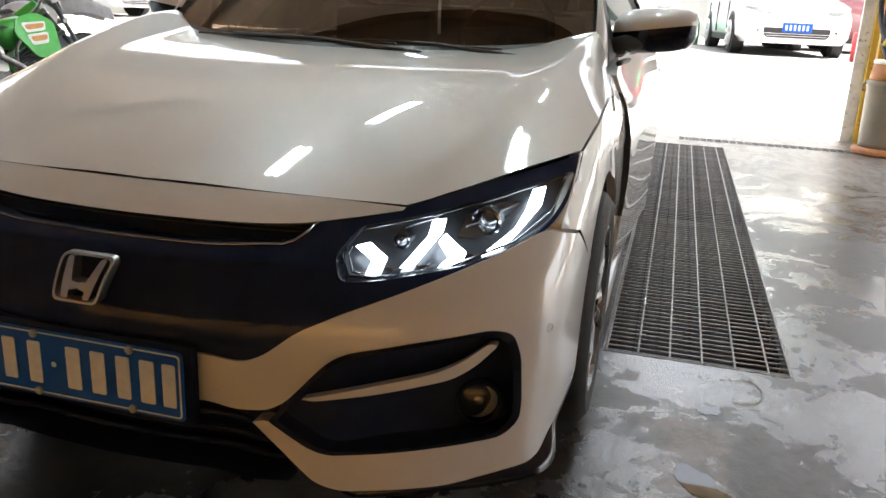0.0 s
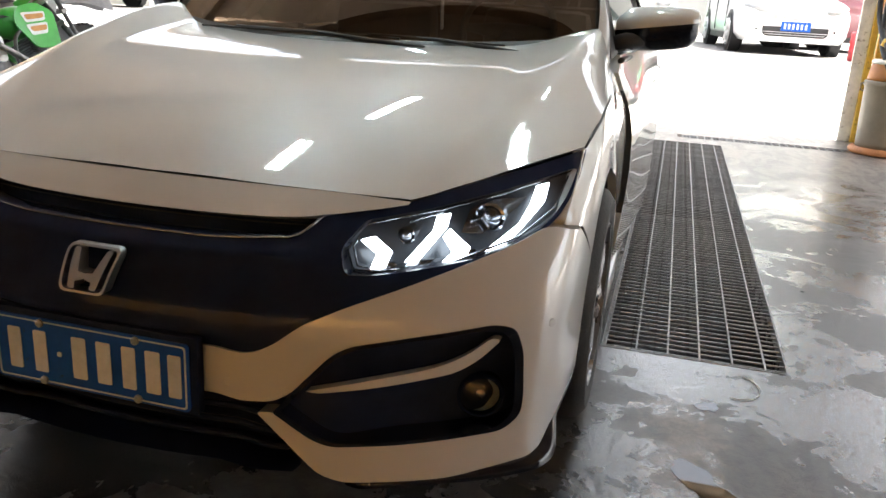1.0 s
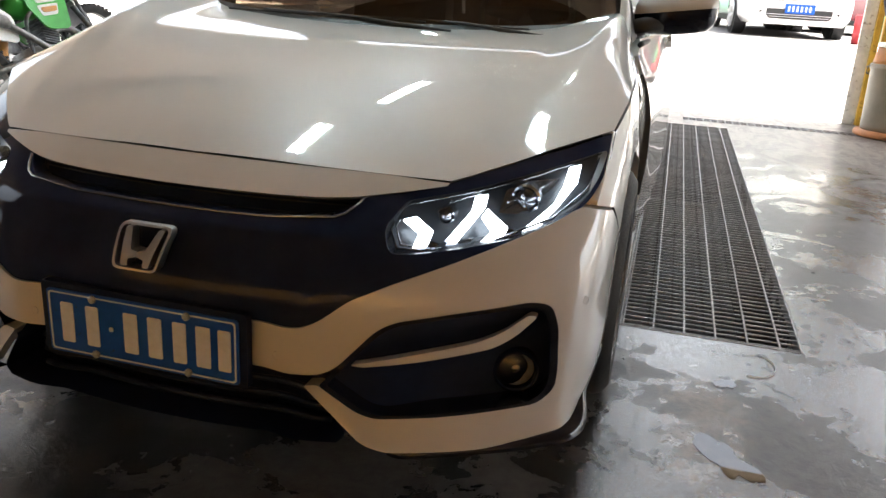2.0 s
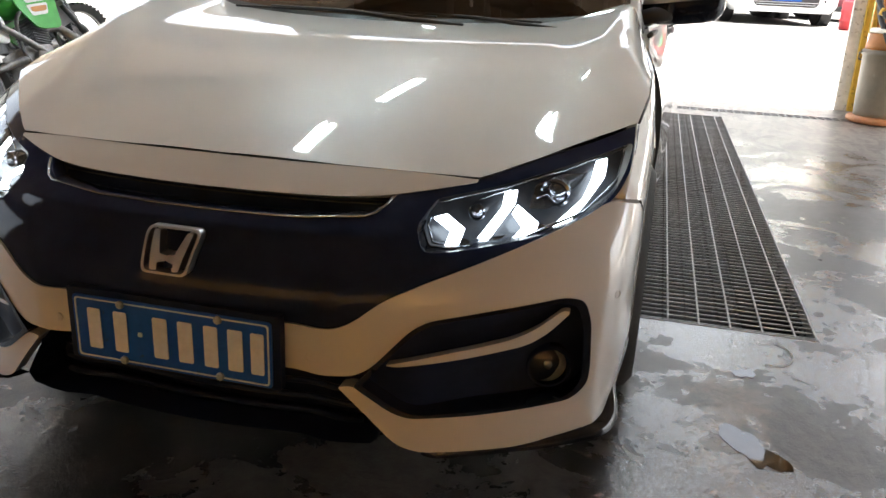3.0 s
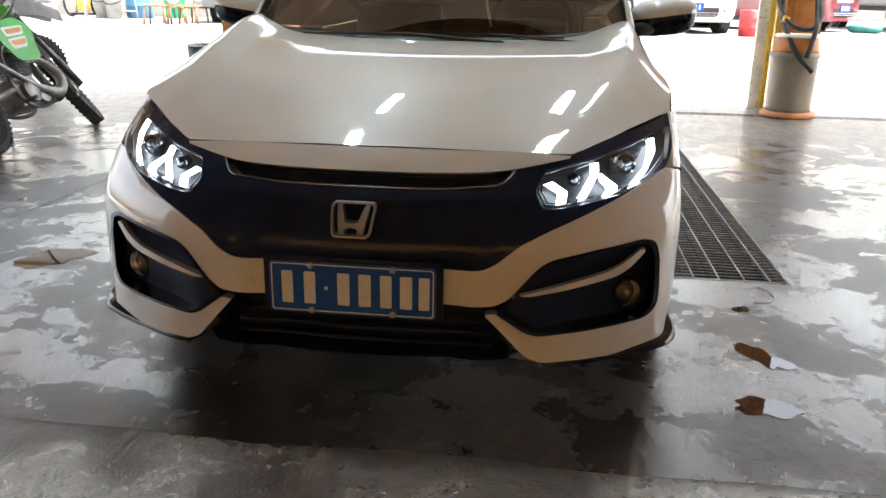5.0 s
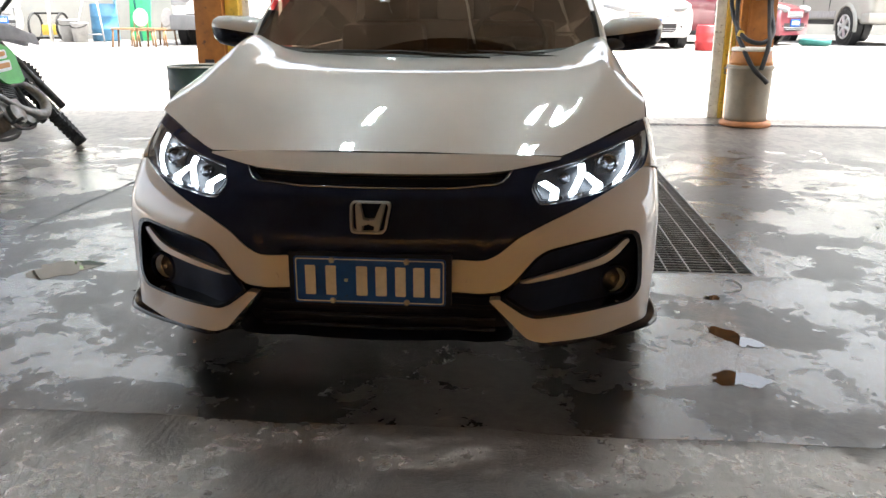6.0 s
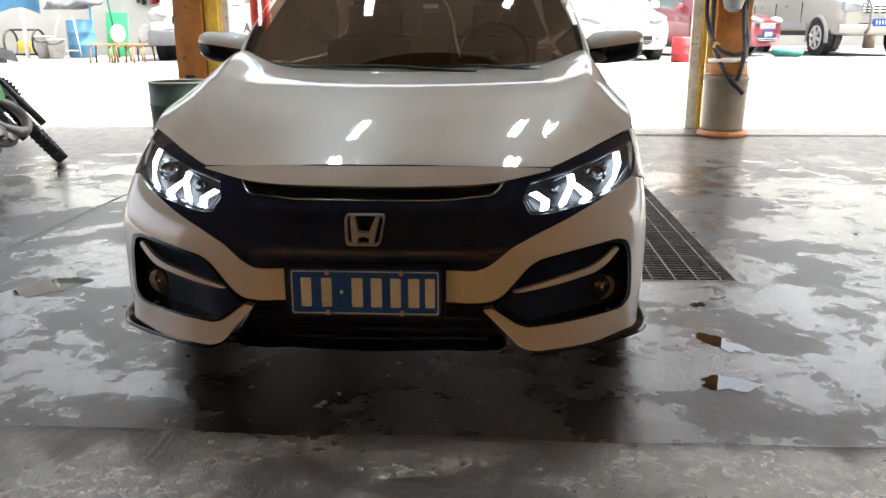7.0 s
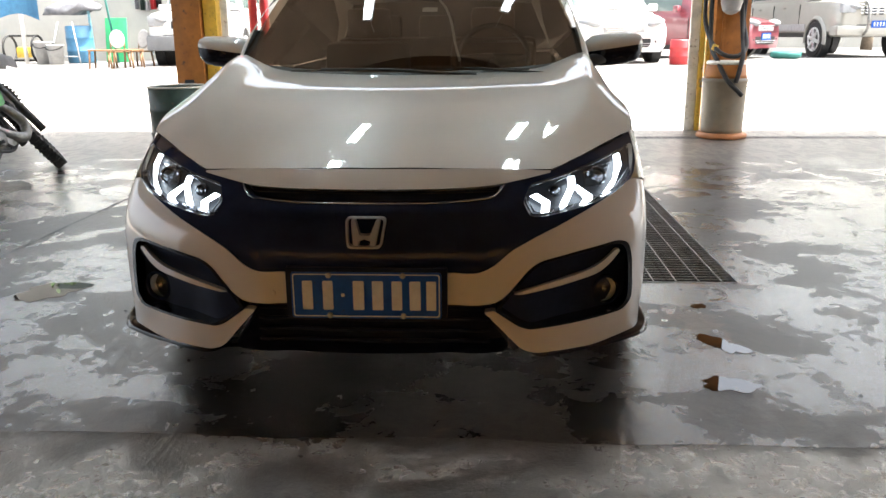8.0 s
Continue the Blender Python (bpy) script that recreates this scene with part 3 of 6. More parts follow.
for x, y, z, length in ((-0.97, 4.04, 4.3, 0.82), (-0.80, 1.82, 3.0, 0.46), (1.02, 3.90, 4.3, 0.46), (0.84, 1.98, 3.0, 0.24)):
    tube_light(x, y, z, -8, length)


# ---- the white car ----
WHEEL_F, WHEEL_R, WHEEL_RAD = 0.93, 3.63, 0.322
CORNER, CURL = 0.82, 0.072


def plan(u, z=0.5):
    """The nose in plan: across and back, for a run u that bends round the corner of the bumper. Low down the corner is sharper and the side flares."""
    a = min(abs(u), CORNER)
    x, y = a, 0.27 * a * a + 0.22 * a ** 4
    d = abs(u) - CORNER
    if d > 0:
        low = smoothstep(0.37, 0.22, z)
        curl = CURL - 0.036 * low
        e = 1 - math.exp(-d / curl)
        x += curl * e + low * 0.034 * (1 - math.exp(-(d / 0.16) ** 2))
        y += 0.93 * d + 0.75 * (d - curl * e)
    return math.copysign(x, u), y


def front_y(u, z):
    """How far back the nose lies at the run u and z up."""
    y = 3.5 * max(0, z - 0.48) ** 1.95 + plan(u, z)[1]
    return y + 0.024 * (1 - smoothstep(0.235, 0.33, abs(u))) * (1 - smoothstep(0.44, 0.49, z))


def nose(off=0.0):
    return lambda u, z: Vector((plan(u, z)[0], front_y(u, z) + off, z))


def run_at(y, z):
    """The run u at which the nose has gone back to y, for z up."""
    lo, hi = 0.5, 1.4
    for _ in range(40):
        mid = (lo + hi) / 2
        lo, hi = (mid, hi) if front_y(mid, z) < y else (lo, mid)
    return lo


def wheel_arch(cy, r, a0, a1, n=16):
    return [(cy + r * math.cos(radians(a0 + (a1 - a0) * i / n)), 0.33 + r * math.sin(radians(a0 + (a1 - a0) * i / n))) for i in range(n + 1)]


def soft(v, table, width=0.07):
    """A smoothed reading of a table of (position, value)."""
    xs, vs = zip(*table)
    k = np.linspace(-1, 1, 9)
    w = 1 - k * k + 0.05
    return float(np.sum(np.interp(v + k * width, xs, vs) * w) / np.sum(w))


FALL = ((0.25, 0.152), (0.30, 0.147), (0.45, 0.125), (0.55, 0.104), (0.65, 0.075), (0.75, 0.046), (0.9, 0.018), (1.1, 0.0), (1.4, -0.02))
EDGE = ((0.30, -0.004), (0.42, 0.0), (0.48, 0.004), (0.55, 0.014), (0.65, 0.021), (0.8, 0.040), (1.0, 0.068), (1.2, 0.098), (1.38, 0.12), (1.5, 0.125))
ROLL_IN = ((0.5, 0.46), (0.6, 0.48), (0.75, 0.56), (0.95, 0.69), (1.2, 0.745), (1.4, 0.765), (1.6, 0.77))
VALLEY = ((0.3, 0.46), (0.48, 0.52), (0.65, 0.572), (0.8, 0.60), (0.95, 0.612), (1.2, 0.605), (1.5, 0.60))
CREST = ((0.3, 0.48), (0.4, 0.53), (0.476, 0.575), (0.61, 0.644), (0.76, 0.705), (1.06, 0.752), (1.3, 0.765), (1.5, 0.77))
ROLL_OUT = ((0.6, 0.86), (0.9, 0.862), (1.2, 0.852), (1.4, 0.832), (1.6, 0.82))


def kink(d, w=0.009):
    """A bend in slope, rounded over the width w."""
    return w * math.log(1 + math.exp(d / w)) if d < 20 * w else d


def hood_z(x, y):
    a = abs(x)
    s = y - 0.224
    z = 0.724 + 0.42 * s - 0.18 * s * s if s < 1.1 else 0.9682 + 0.024 * (s - 1.1)
    z -= soft(y, FALL, 0.11) * a * a
    z -= soft(y, EDGE) * max(0, (a - soft(y, ROLL_IN)) / (soft(y, ROLL_OUT) - soft(y, ROLL_IN))) ** 2
    z += 0.026 * smoothstep(0.45, 0.76, a) * smoothstep(1.05, 1.5, y)
    # a valley line and, outside it, a crest line fan out from the nose towards the pillars
    valley, crest = soft(y, VALLEY, 0.04), soft(y, CREST, 0.04)
    lean = 0.12 * smoothstep(0.26, 0.55, y) + 0.05 * smoothstep(0.60, 0.95, y)
    z += lean * (kink(a - valley) - (0.865 - valley) / (0.865 - crest) * kink(a - crest))
    return z


def side_x(y, z):
    """Half width of the body side at y along and z up."""
    x = 0.886 + 0.006 * smoothstep(0.45, 0.9, y) - 0.03 * smoothstep(3.2, 4.4, y)
    x -= 0.26 * max(0, z - 0.56) ** 2 + 0.10 * max(0, 0.36 - z) ** 1.2
    for cy in (WHEEL_F, WHEEL_R):
        d = math.hypot(y - cy, z - 0.33)
        x += 0.008 * math.exp(-((d - 0.36) / 0.07) ** 2)
    x -= 0.03 * smoothstep(1.05, 1.45, y) * smoothstep(0.77, 0.90, z) * (1 - smoothstep(1.7, 2.2, y))
    x += 0.012 * math.exp(-((z - 0.70) / 0.03) ** 2) * smoothstep(1.3, 2.0, y)
    if y < 1.1:
        e = plan(run_at(y, max(z, 0.3)), max(z, 0.3))[0] + 0.003
        x = 0.5 * (x + e - math.sqrt((x - e) ** 2 + 0.00008))
    return x




def flank(side, off=0.0):
    return lambda y, z: Vector((side * (side_x(y, z) + off), y, z))


car = thing("car", pose(0, 0, 0), "pearl white hatchback with black grille and lit daytime lights", "car")

# bonnet
front_edge = [(0.0, 0.2275), (0.243, 0.2415), (0.416, 0.268), (0.549, 0.299)]
lamp_edge = [(0.585, 0.333), (0.616, 0.367), (0.652, 0.404), (0.688, 0.445), (0.725, 0.490), (0.764, 0.538), (0.806, 0.590), (0.846, 0.642)]
seam_edge = [(0.862, 0.80), (0.862, 1.0), (0.848, 1.2), (0.828, 1.36), (0.806, 1.45)]
rear_edge = [(0.748, 1.50), (0.68, 1.42), (0.585, 1.352), (0.45, 1.275), (0.25, 1.18), (0.0, 1.142)]
half = [Vector(p) for p in spline([(*p, 0) for p in front_edge], 6)] + [Vector((*p, 0)) for p in lamp_edge + seam_edge] + spline([(*p, 0) for p in rear_edge], 5)
half = [Vector(p[:2]) for p in half]
loop = half + [Vector((-p.x, p.y)) for p in reversed(half[1:-1])]
bm = bmesh.new()
patch(bm, loop, lambda x, y: Vector((x, y, hood_z(x, y))), 0.016, skirt=(0, 0.022, -0.005), grid=0.016)
part("bonnet", bm, "paint", car)

# painted strip between bonnet and grille
low = [(0.0, 0.674), (0.246, 0.675), (0.347, 0.678), (0.410, 0.684), (0.545, 0.7025)]
top = [(0.548, 0.7072), (0.416, 0.7168), (0.243, 0.7214), (0.0, 0.7232)]
half = [Vector(p[:2]) for p in spline([(*p, 0) for p in low], 5)] + [Vector(p[:2]) for p in spline([(*p, 0) for p in top], 5)]
loop = half + [Vector((-p.x, p.y)) for p in reversed(half[1:-1])]
bm = bmesh.new()
patch(bm, loop, nose(), 0.02, skirt=(0, 0.03, -0.012), grid=0.018)
part("bonnet_strip", bm, "paint", car)
bm = bmesh.new()
pipe(bm, [(x, front_y(x, 0.7185) + 0.030, 0.7105 - 0.02 * x * x) for x in np.linspace(-0.55, 0.55, 41)], 0.009, 8)
part("bonnet_seal", bm, "black", car)

# bumper skin, wrapped round the corners to the wheel arches
upper = [(0.30, 0.447), (0.335, 0.450), (0.367, 0.465), (0.424, 0.511), (0.498, 0.544), (0.585, 0.575), (0.676, 0.608), (0.768, 0.642), (0.812, 0.665)]
loop_r = [(0.0, 0.447, 0)] + [(*p, 0.02) for p in upper] + [(run_at(0.50, 0.640), 0.640, 0), (run_at(0.585, 0.573), 0.573, 0)] + [(run_at(y, z), z, 0) for y, z in wheel_arch(WHEEL_F, 0.365, 144, 188, 7)] + [(run_at(0.46, 0.25), 0.246, 0.02), (0.895, 0.203, 0.01), (0.855, 0.194, 0.01),
          (0.689, 0.179, 0), (0.499, 0.183, 0.02), (0.455, 0.201, 0.02), (0.394, 0.271, 0), (0.342, 0.328, 0.006), (0.372, 0.332, 0.02),
          (0.445, 0.276, 0.02), (0.479, 0.262, 0.03), (0.593, 0.264, 0), (0.782, 0.271, 0.05), (0.811, 0.300, 0.03), (0.812, 0.346, 0), (0.806, 0.441, 0.02), (0.790, 0.492, 0.03), (0.752, 0.504, 0.03),
          (0.619, 0.490, 0.02), (0.491, 0.470, 0.04), (0.405, 0.372, 0.03), (0.372, 0.353, 0.03), (0.30, 0.350, 0.02), (0.0, 0.350, 0)]
half = rounded(loop_r, 0.02)
loop = half + [Vector((-p.x, p.y)) for p in reversed(half)]
loop = [p for i, p in enumerate(loop) if (p - loop[i - 1]).length > 1e-5]
bm = bmesh.new()
patch(bm, loop, nose(), 0.016, skirt=(0, 0.035, 0), grid=0.022)
part("bumper", bm, "paint", car)

# gloss black grille panel with the lamp openings
lens_pts = [(0.480, 0.6770, 0.012), (0.456, 0.634, 0.012), (0.478, 0.594, 0.015), (0.530, 0.5945, 0.02), (0.605, 0.604, 0.02), (0.690, 0.617, 0.02), (0.765, 0.640, 0.03),
            (0.812, 0.668, 0.03), (0.836, 0.712, 0.02), (0.842, 0.757, 0.012), (0.714, 0.725, 0.02), (0.593, 0.697, 0.02)]
lens_loop = rounded(lens_pts, 0.02)
black_r = [(0.0, 0.640, 0), (0.248, 0.641, 0.02), (0.352, 0.648, 0.02), (0.384, 0.664, 0.02), (0.402, 0.6815, 0.006), (0.548, 0.7055, 0.02), (0.616, 0.7265, 0), (0.688, 0.7455, 0), (0.764, 0.7635, 0), (0.849, 0.787, 0.004),
           (0.850, 0.742, 0.01), (0.842, 0.705, 0.02), (0.822, 0.668, 0.02), (0.768, 0.637, 0.02), (0.676, 0.603, 0), (0.585, 0.570, 0), (0.498, 0.539, 0.02), (0.424, 0.506, 0.03), (0.366, 0.459, 0.03),
           (0.335, 0.444, 0.02), (0.0, 0.441, 0)]
half = rounded(black_r, 0.02)
loop = half + [Vector((-p.x, p.y)) for p in reversed(half)]
loop = [p for i, p in enumerate(loop) if (p - loop[i - 1]).length > 1e-5]
other = [Vector((-p.x, p.y)) for p in reversed(lens_loop)]


def grille_face(x, z):
    """The panel lies just behind the nose and swells to a glossy bar under the slot."""
    w = 1 - smoothstep(0.15, 0.5, abs(x))
    bar = (1 - smoothstep(0.34, 0.46, abs(x))) * math.exp(-((z - 0.621) / 0.017) ** 2)
    flank_x = 0.335 + 0.45 * (z - 0.47)
    hollow = (1 - smoothstep(flank_x - 0.022, flank_x, abs(x))) * smoothstep(0.44, 0.50, z) * (1 - smoothstep(0.56, 0.605, z))
    return Vector((x, front_y(x, z) + 0.006 + 0.004 * hollow - w * 0.003 * smoothstep(0.58, 0.64, z) - 0.012 * bar, z))


bm = bmesh.new()
patch(bm, loop, grille_face, 0.012, holes=(lens_loop, other), skirt=(0, 0.04, 0), grid=0.010)
grille = part("grille_panel", bm, "gloss_black", car, "gloss black grille panel")
bm = bmesh.new()
slot = rounded([(-0.40, 0.690), (-0.37, 0.636), (0.37, 0.636), (0.40, 0.690)], 0.01)
patch(bm, slot, nose(0.07), 0.03)
part("slot_back", bm, "grille_black", car)
bm = bmesh.new()
ends = [(0.374, 0.654), (0.388, 0.666), (0.400, 0.680)]
line = [(-x, z) for x, z in reversed(ends)] + [(x, 0.6405 + 0.007 * smoothstep(0.2, 0.36, abs(x))) for x in np.linspace(-0.355, 0.355, 41)] + ends
pipe(bm, [nose(-0.001)(x, z) for x, z in line], 0.0028, 8)
part("grille_lip", bm, "lamp_chrome", car, "thin dark glossy trim under the grille slot")
bm = bmesh.new()
for i in range(6):
    z = 0.655 + 0.006 * i
    pipe(bm, [nose(0.06)(x, z) for x in np.linspace(-0.38, 0.38, 25)], 0.0016, 6)
part("slot_mesh", bm, "black", car)

# lower opening, chin and side lips
bm = bmesh.new()
low_r = rounded([(0.0, 0.352, 0), (0.372, 0.356, 0.01), (0.40, 0.36, 0), (0.36, 0.30, 0), (0.42, 0.21, 0.02), (0.40, 0.192, 0), (0, 0.190, 0)], 0.02)
loop = low_r + [Vector((-p.x, p.y)) for p in reversed(low_r)]
loop = [p for i, p in enumerate(loop) if (p - loop[i - 1]).length > 1e-5]
patch(bm, loop, nose(0.14), 0.03, skirt=(0, -0.12, 0))
part("lower_grille", bm, "grille_black", car)
bm = bmesh.new()
for i in range(4):
    z = 0.20 + 0.035 * i
    pipe(bm, [nose(0.10)(x, z) for x in np.linspace(-0.36, 0.36, 25)], 0.007, 6)
part("grille_bar", bm, "grille_black", car)
LIP_TIP, LIP_END = 0.862, run_at(0.555, 0.28)
for side in (1, -1):
    # a blade under the bumper that grows to a pointed fin at the corner, then climbs the cut edge to the wheel arch
    bm = bmesh.new()
    rows = []
    for k in range(57):
        u = 0.50 + (LIP_END - 0.50) * k / 56
        f = max(0, (u - LIP_TIP) / (LIP_END - LIP_TIP))
        zs = 0.2 + 0.08 * f
        (xa, ya), (xb, yb) = ((plan(v, zs)[0], front_y(v, zs)) for v in (u - 0.004, u + 0.004))
        n = Vector((yb - ya, xa - xb)).normalized()
        p = Vector((plan(u, zs)[0], front_y(u, zs) + 0.05 * (1 - smoothstep(0.44, 0.54, u))))
        out = 0.003 + 0.030 * smoothstep(0.66, LIP_TIP, u) - 0.030 * smoothstep(0.0, 0.45, f)
        top = float(np.interp(u, (0.5, 0.69, 0.83, 0.895), (0.184, 0.181, 0.193, 0.206))) + 0.088 * f
        low = 0.163 + 0.012 * smoothstep(0.7, LIP_TIP, u) + 0.108 * f ** 0.8
        section = ((-0.02, top + 0.004), (max(-0.001, out - 0.012), top + 0.001), (out, (0.35 * top + 0.65 * low)), (out - 0.003, low + 0.004), (-0.05, low))
        rows.append([bm.verts.new((side * (p.x + n.x * o), p.y + n.y * o, z)) for o, z in section])
    for a, b in zip(rows, rows[1:]):
        for i in range(4):
            bm.faces.new((a[i], a[i + 1], b[i + 1], b[i]))
    bm.faces.new(rows[-1])
    bm.faces.new(list(reversed(rows[0])))
    part("front_lip", bm, "lip_black", car, "gloss black splitter fin")
bm = bmesh.new()
box(bm, -0.8, 0.45, 0.17, 0.8, 4.1, 0.24)
part("underbody", bm, "black", car)

for side in (1, -1):
    # lamp: bowl, light guides, projector and cover
    loop = lens_loop if side > 0 else other
    bm = bmesh.new()
    patch(bm, loop, nose(0.075), 0.025, skirt=(0, -0.07, 0))
    lamp = part("headlight", bm, "lamp_inside", car, "headlight with white light guides behind a clear cover")
    guides = (
        [(0.478, 0.642), (0.501, 0.6475), (0.541, 0.6245), (0.537, 0.600), (0.5115, 0.5975), (0.516, 0.621)],
        [(0.600, 0.681), (0.6235, 0.684), (0.625, 0.662), (0.591, 0.609), (0.568, 0.609), (0.602, 0.659)],
        [(0.630, 0.661), (0.677, 0.630), (0.6725, 0.607), (0.637, 0.597), (0.628, 0.602), (0.648, 0.624), (0.623, 0.648)],
        [(0.767, 0.7255), (0.7905, 0.729), (0.791, 0.698), (0.762, 0.658), (0.7316, 0.6255), (0.7034, 0.6235), (0.753, 0.665), (0.765, 0.696)])
    for g in guides:
        g = [(side * u, v) for u, v in (g if side > 0 else reversed(g))]
        bm = bmesh.new()
        slab(bm, rounded(g, 0.002, 2), nose(0.033), (0, 0.006, 0), 0.012)
        part("light_guide", bm, "drl", lamp, "white glowing light guide")
    for cx, cz, r in ((0.6975, 0.676, 0.026), (0.556, 0.650, 0.015)):
        bm = bmesh.new()
        m = pose(side * cx, front_y(cx, cz) + 0.040, cz, 90, 0, 0)
        lathe(bm, [(r * 1.18, -0.03), (r * 1.2, 0.004), (r, 0.006), (r * 0.98, 0.0), (r * 0.7, 0.010), (r * 0.35, 0.015), (0.001, 0.0165)], m, 28)
        part("projector", bm, "lamp_chrome", lamp)
    for g in ([(0.508, 0.594), (0.548, 0.595), (0.556, 0.601), (0.546, 0.606), (0.512, 0.603)], [(0.566, 0.599), (0.612, 0.604), (0.618, 0.611), (0.575, 0.606)], [(0.625, 0.604), (0.690, 0.622), (0.684, 0.626), (0.632, 0.610)], [(0.652, 0.652), (0.690, 0.650), (0.742, 0.690), (0.752, 0.706), (0.690, 0.704), (0.655, 0.690)]):
        g = [(side * u, v) for u, v in (g if side > 0 else reversed(g))]
        bm = bmesh.new()
        slab(bm, rounded(g, 0.002, 2), nose(0.046), (0, 0.010, 0), 0.02)
        part("reflector_step", bm, "lamp_chrome", lamp)
    bm = bmesh.new()
    for pts in ([(0.466, 0.640), (0.464, 0.628), (0.484, 0.598), (0.53, 0.5965), (0.565, 0.600)], [(0.474, 0.644), (0.472, 0.632), (0.490, 0.604), (0.51, 0.602)], [(0.482, 0.668), (0.60, 0.690), (0.71, 0.715), (0.83, 0.748)], [(0.66, 0.612), (0.76, 0.645), (0.815, 0.69), (0.825, 0.74)],
                [(0.665, 0.672), (0.70, 0.686), (0.748, 0.706)], [(0.672, 0.690), (0.70, 0.664)], [(0.556, 0.672), (0.61, 0.688)]):
        pipe(bm, [nose(0.026)(side * u, v) for u, v in pts], 0.0024, 6)
    part("trim_edge", bm, "lamp_chrome", lamp)
    bm = bmesh.new()
    patch(bm, loop, nose(0.001), 0.02, grid=0.02)
    cover = part("lens_cover", bm, "lens", lamp, "clear headlight cover")
    cover.visible_shadow = False

    # fog lamp pocket
    pocket = [(0.405, 0.372, 0.03), (0.385, 0.345, 0.01), (0.372, 0.332, 0.01), (0.445, 0.276, 0.02), (0.479, 0.262, 0.03), (0.593, 0.264, 0), (0.782, 0.271, 0.05), (0.811, 0.300, 0.03), (0.812, 0.346, 0), (0.806, 0.441, 0.02),
              (0.790, 0.492, 0.03), (0.752, 0.504, 0.03), (0.619, 0.490, 0.02), (0.491, 0.470, 0.04)]
    pocket = [(side * p[0], *p[1:]) for p in (pocket if side > 0 else reversed(pocket))]
    outline = rounded(pocket, 0.02)
    mid = sum(outline, Vector((0, 0))) / len(outline)
    inner = [mid + (p - mid) * 0.93 for p in outline]
    bm = bmesh.new()
    patch(bm, outline, nose(-0.003), 0.014, holes=(inner,), skirt=(0, 0.09, 0))
    part("pocket_frame", bm, "lip_black", car, "gloss black frame round the fog lamp pocket")
    bm = bmesh.new()

    def pocket_face(x, z):
        depth = 0.034 + 0.036 * smoothstep(0.45, 0.39, z) * smoothstep(0.46, 0.60, abs(x))
        return Vector((x, front_y(x, z) + depth, z))
    patch(bm, outline, pocket_face, 0.02)
    part("pocket_back", bm, "grille_black", car)
    blade = [(0.430, 0.3765, 0.004), (0.452, 0.3725, 0.01), (0.560, 0.386, 0.03), (0.690, 0.408, 0.02), (0.728, 0.430, 0.02), (0.765, 0.468, 0.008), (0.748, 0.4745, 0.008), (0.705, 0.442, 0.02), (0.660, 0.423, 0.02), (0.550, 0.402, 0.03)]
    blade = [(side * p[0], *p[1:]) for p in (blade if side > 0 else reversed(blade))]
    bm = bmesh.new()
    slab(bm, rounded(blade, 0.01), nose(0.004), (0, 0.022, 0), 0.012)
    part("pocket_blade", bm, "paint", car, "body-coloured blade across the pocket")
    fog = nose(0.056)(side * 0.727, 0.330)
    bm = bmesh.new()
    lathe(bm, [(0.050, -0.02), (0.050, 0.002), (0.046, 0.006), (0.041, 0.006), (0.040, -0.030), (0.001, -0.032)], pose(*fog, 90, 0, 0) @ pose(0, 0, 0, 0, side * 16, 0), 36)
    fl = part("fog_lamp", bm, "gloss_black", car, "round fog lamp")
    bm = bmesh.new()
    lathe(bm, [(0.039, -0.008), (0.033, -0.016), (0.024, -0.022), (0.012, -0.026), (0.001, -0.027)], pose(*fog, 90, 0, 0) @ pose(0, 0, 0, 0, side * 16, 0), 30, caps=False)
    part("reflector", bm, "fog_bowl", fl)
    bm = bmesh.new()
    lathe(bm, [(0.010, -0.03), (0.010, -0.006), (0.004, -0.002), (0.001, -0.002)], pose(*fog, 90, 0, 0) @ pose(0, 0, 0, 0, side * 16, 0), 16)
    part("bulb", bm, "dark_chrome", fl)
    bm = bmesh.new()
    lathe(bm, [(0.040, 0.0), (0.030, 0.006), (0.015, 0.009), (0.001, 0.010)], pose(*fog, 90, 0, 0) @ pose(0, 0, 0, 0, side * 16, 0), 30, caps=False)
    part("fog_glass", bm, "lens", fl).visible_shadow = False
    # parking sensor
    for sx, sz in ((0.285, 0.383), (0.858, 0.487)):
        bm = bmesh.new()
        p = nose(0.0)(side * sx, sz)
        lathe(bm, [(0.0095, -0.004), (0.0095, 0.0008), (0.0075, 0.0012), (0.0075, 0.0004), (0.001, 0.0006)], pose(*p, 90, 0, side * (8 if sx < 0.5 else 55)), 20)
        part("parking_sensor", bm, "paint", car)

    # wing, doors and rear quarter
    wing = [(0.432, 0.664), (0.500, 0.705), (0.572, 0.744), (0.664, 0.790)] + [(y, hood_z(x, y) - 0.003) for x, y in ((0.862, 0.80), (0.862, 0.9), (0.862, 1.0), (0.856, 1.1), (0.848, 1.2), (0.836, 1.30), (0.826, 1.38))] + [(1.50, 0.90), (1.56, 0.88), (1.60, 0.60), (1.585, 0.30), (1.56, 0.20)]
    wing += [(1.30, 0.20)] + wheel_arch(WHEEL_F, 0.365, -8, 143) + [(0.592, 0.578), (0.507, 0.646)]
    bm = bmesh.new()
    patch(bm, [Vector(p) for p in wing], flank(side), 0.02, skirt=(-side * 0.025, 0.0, 0), grid=0.035)
    part("front_wing", bm, "paint", car)
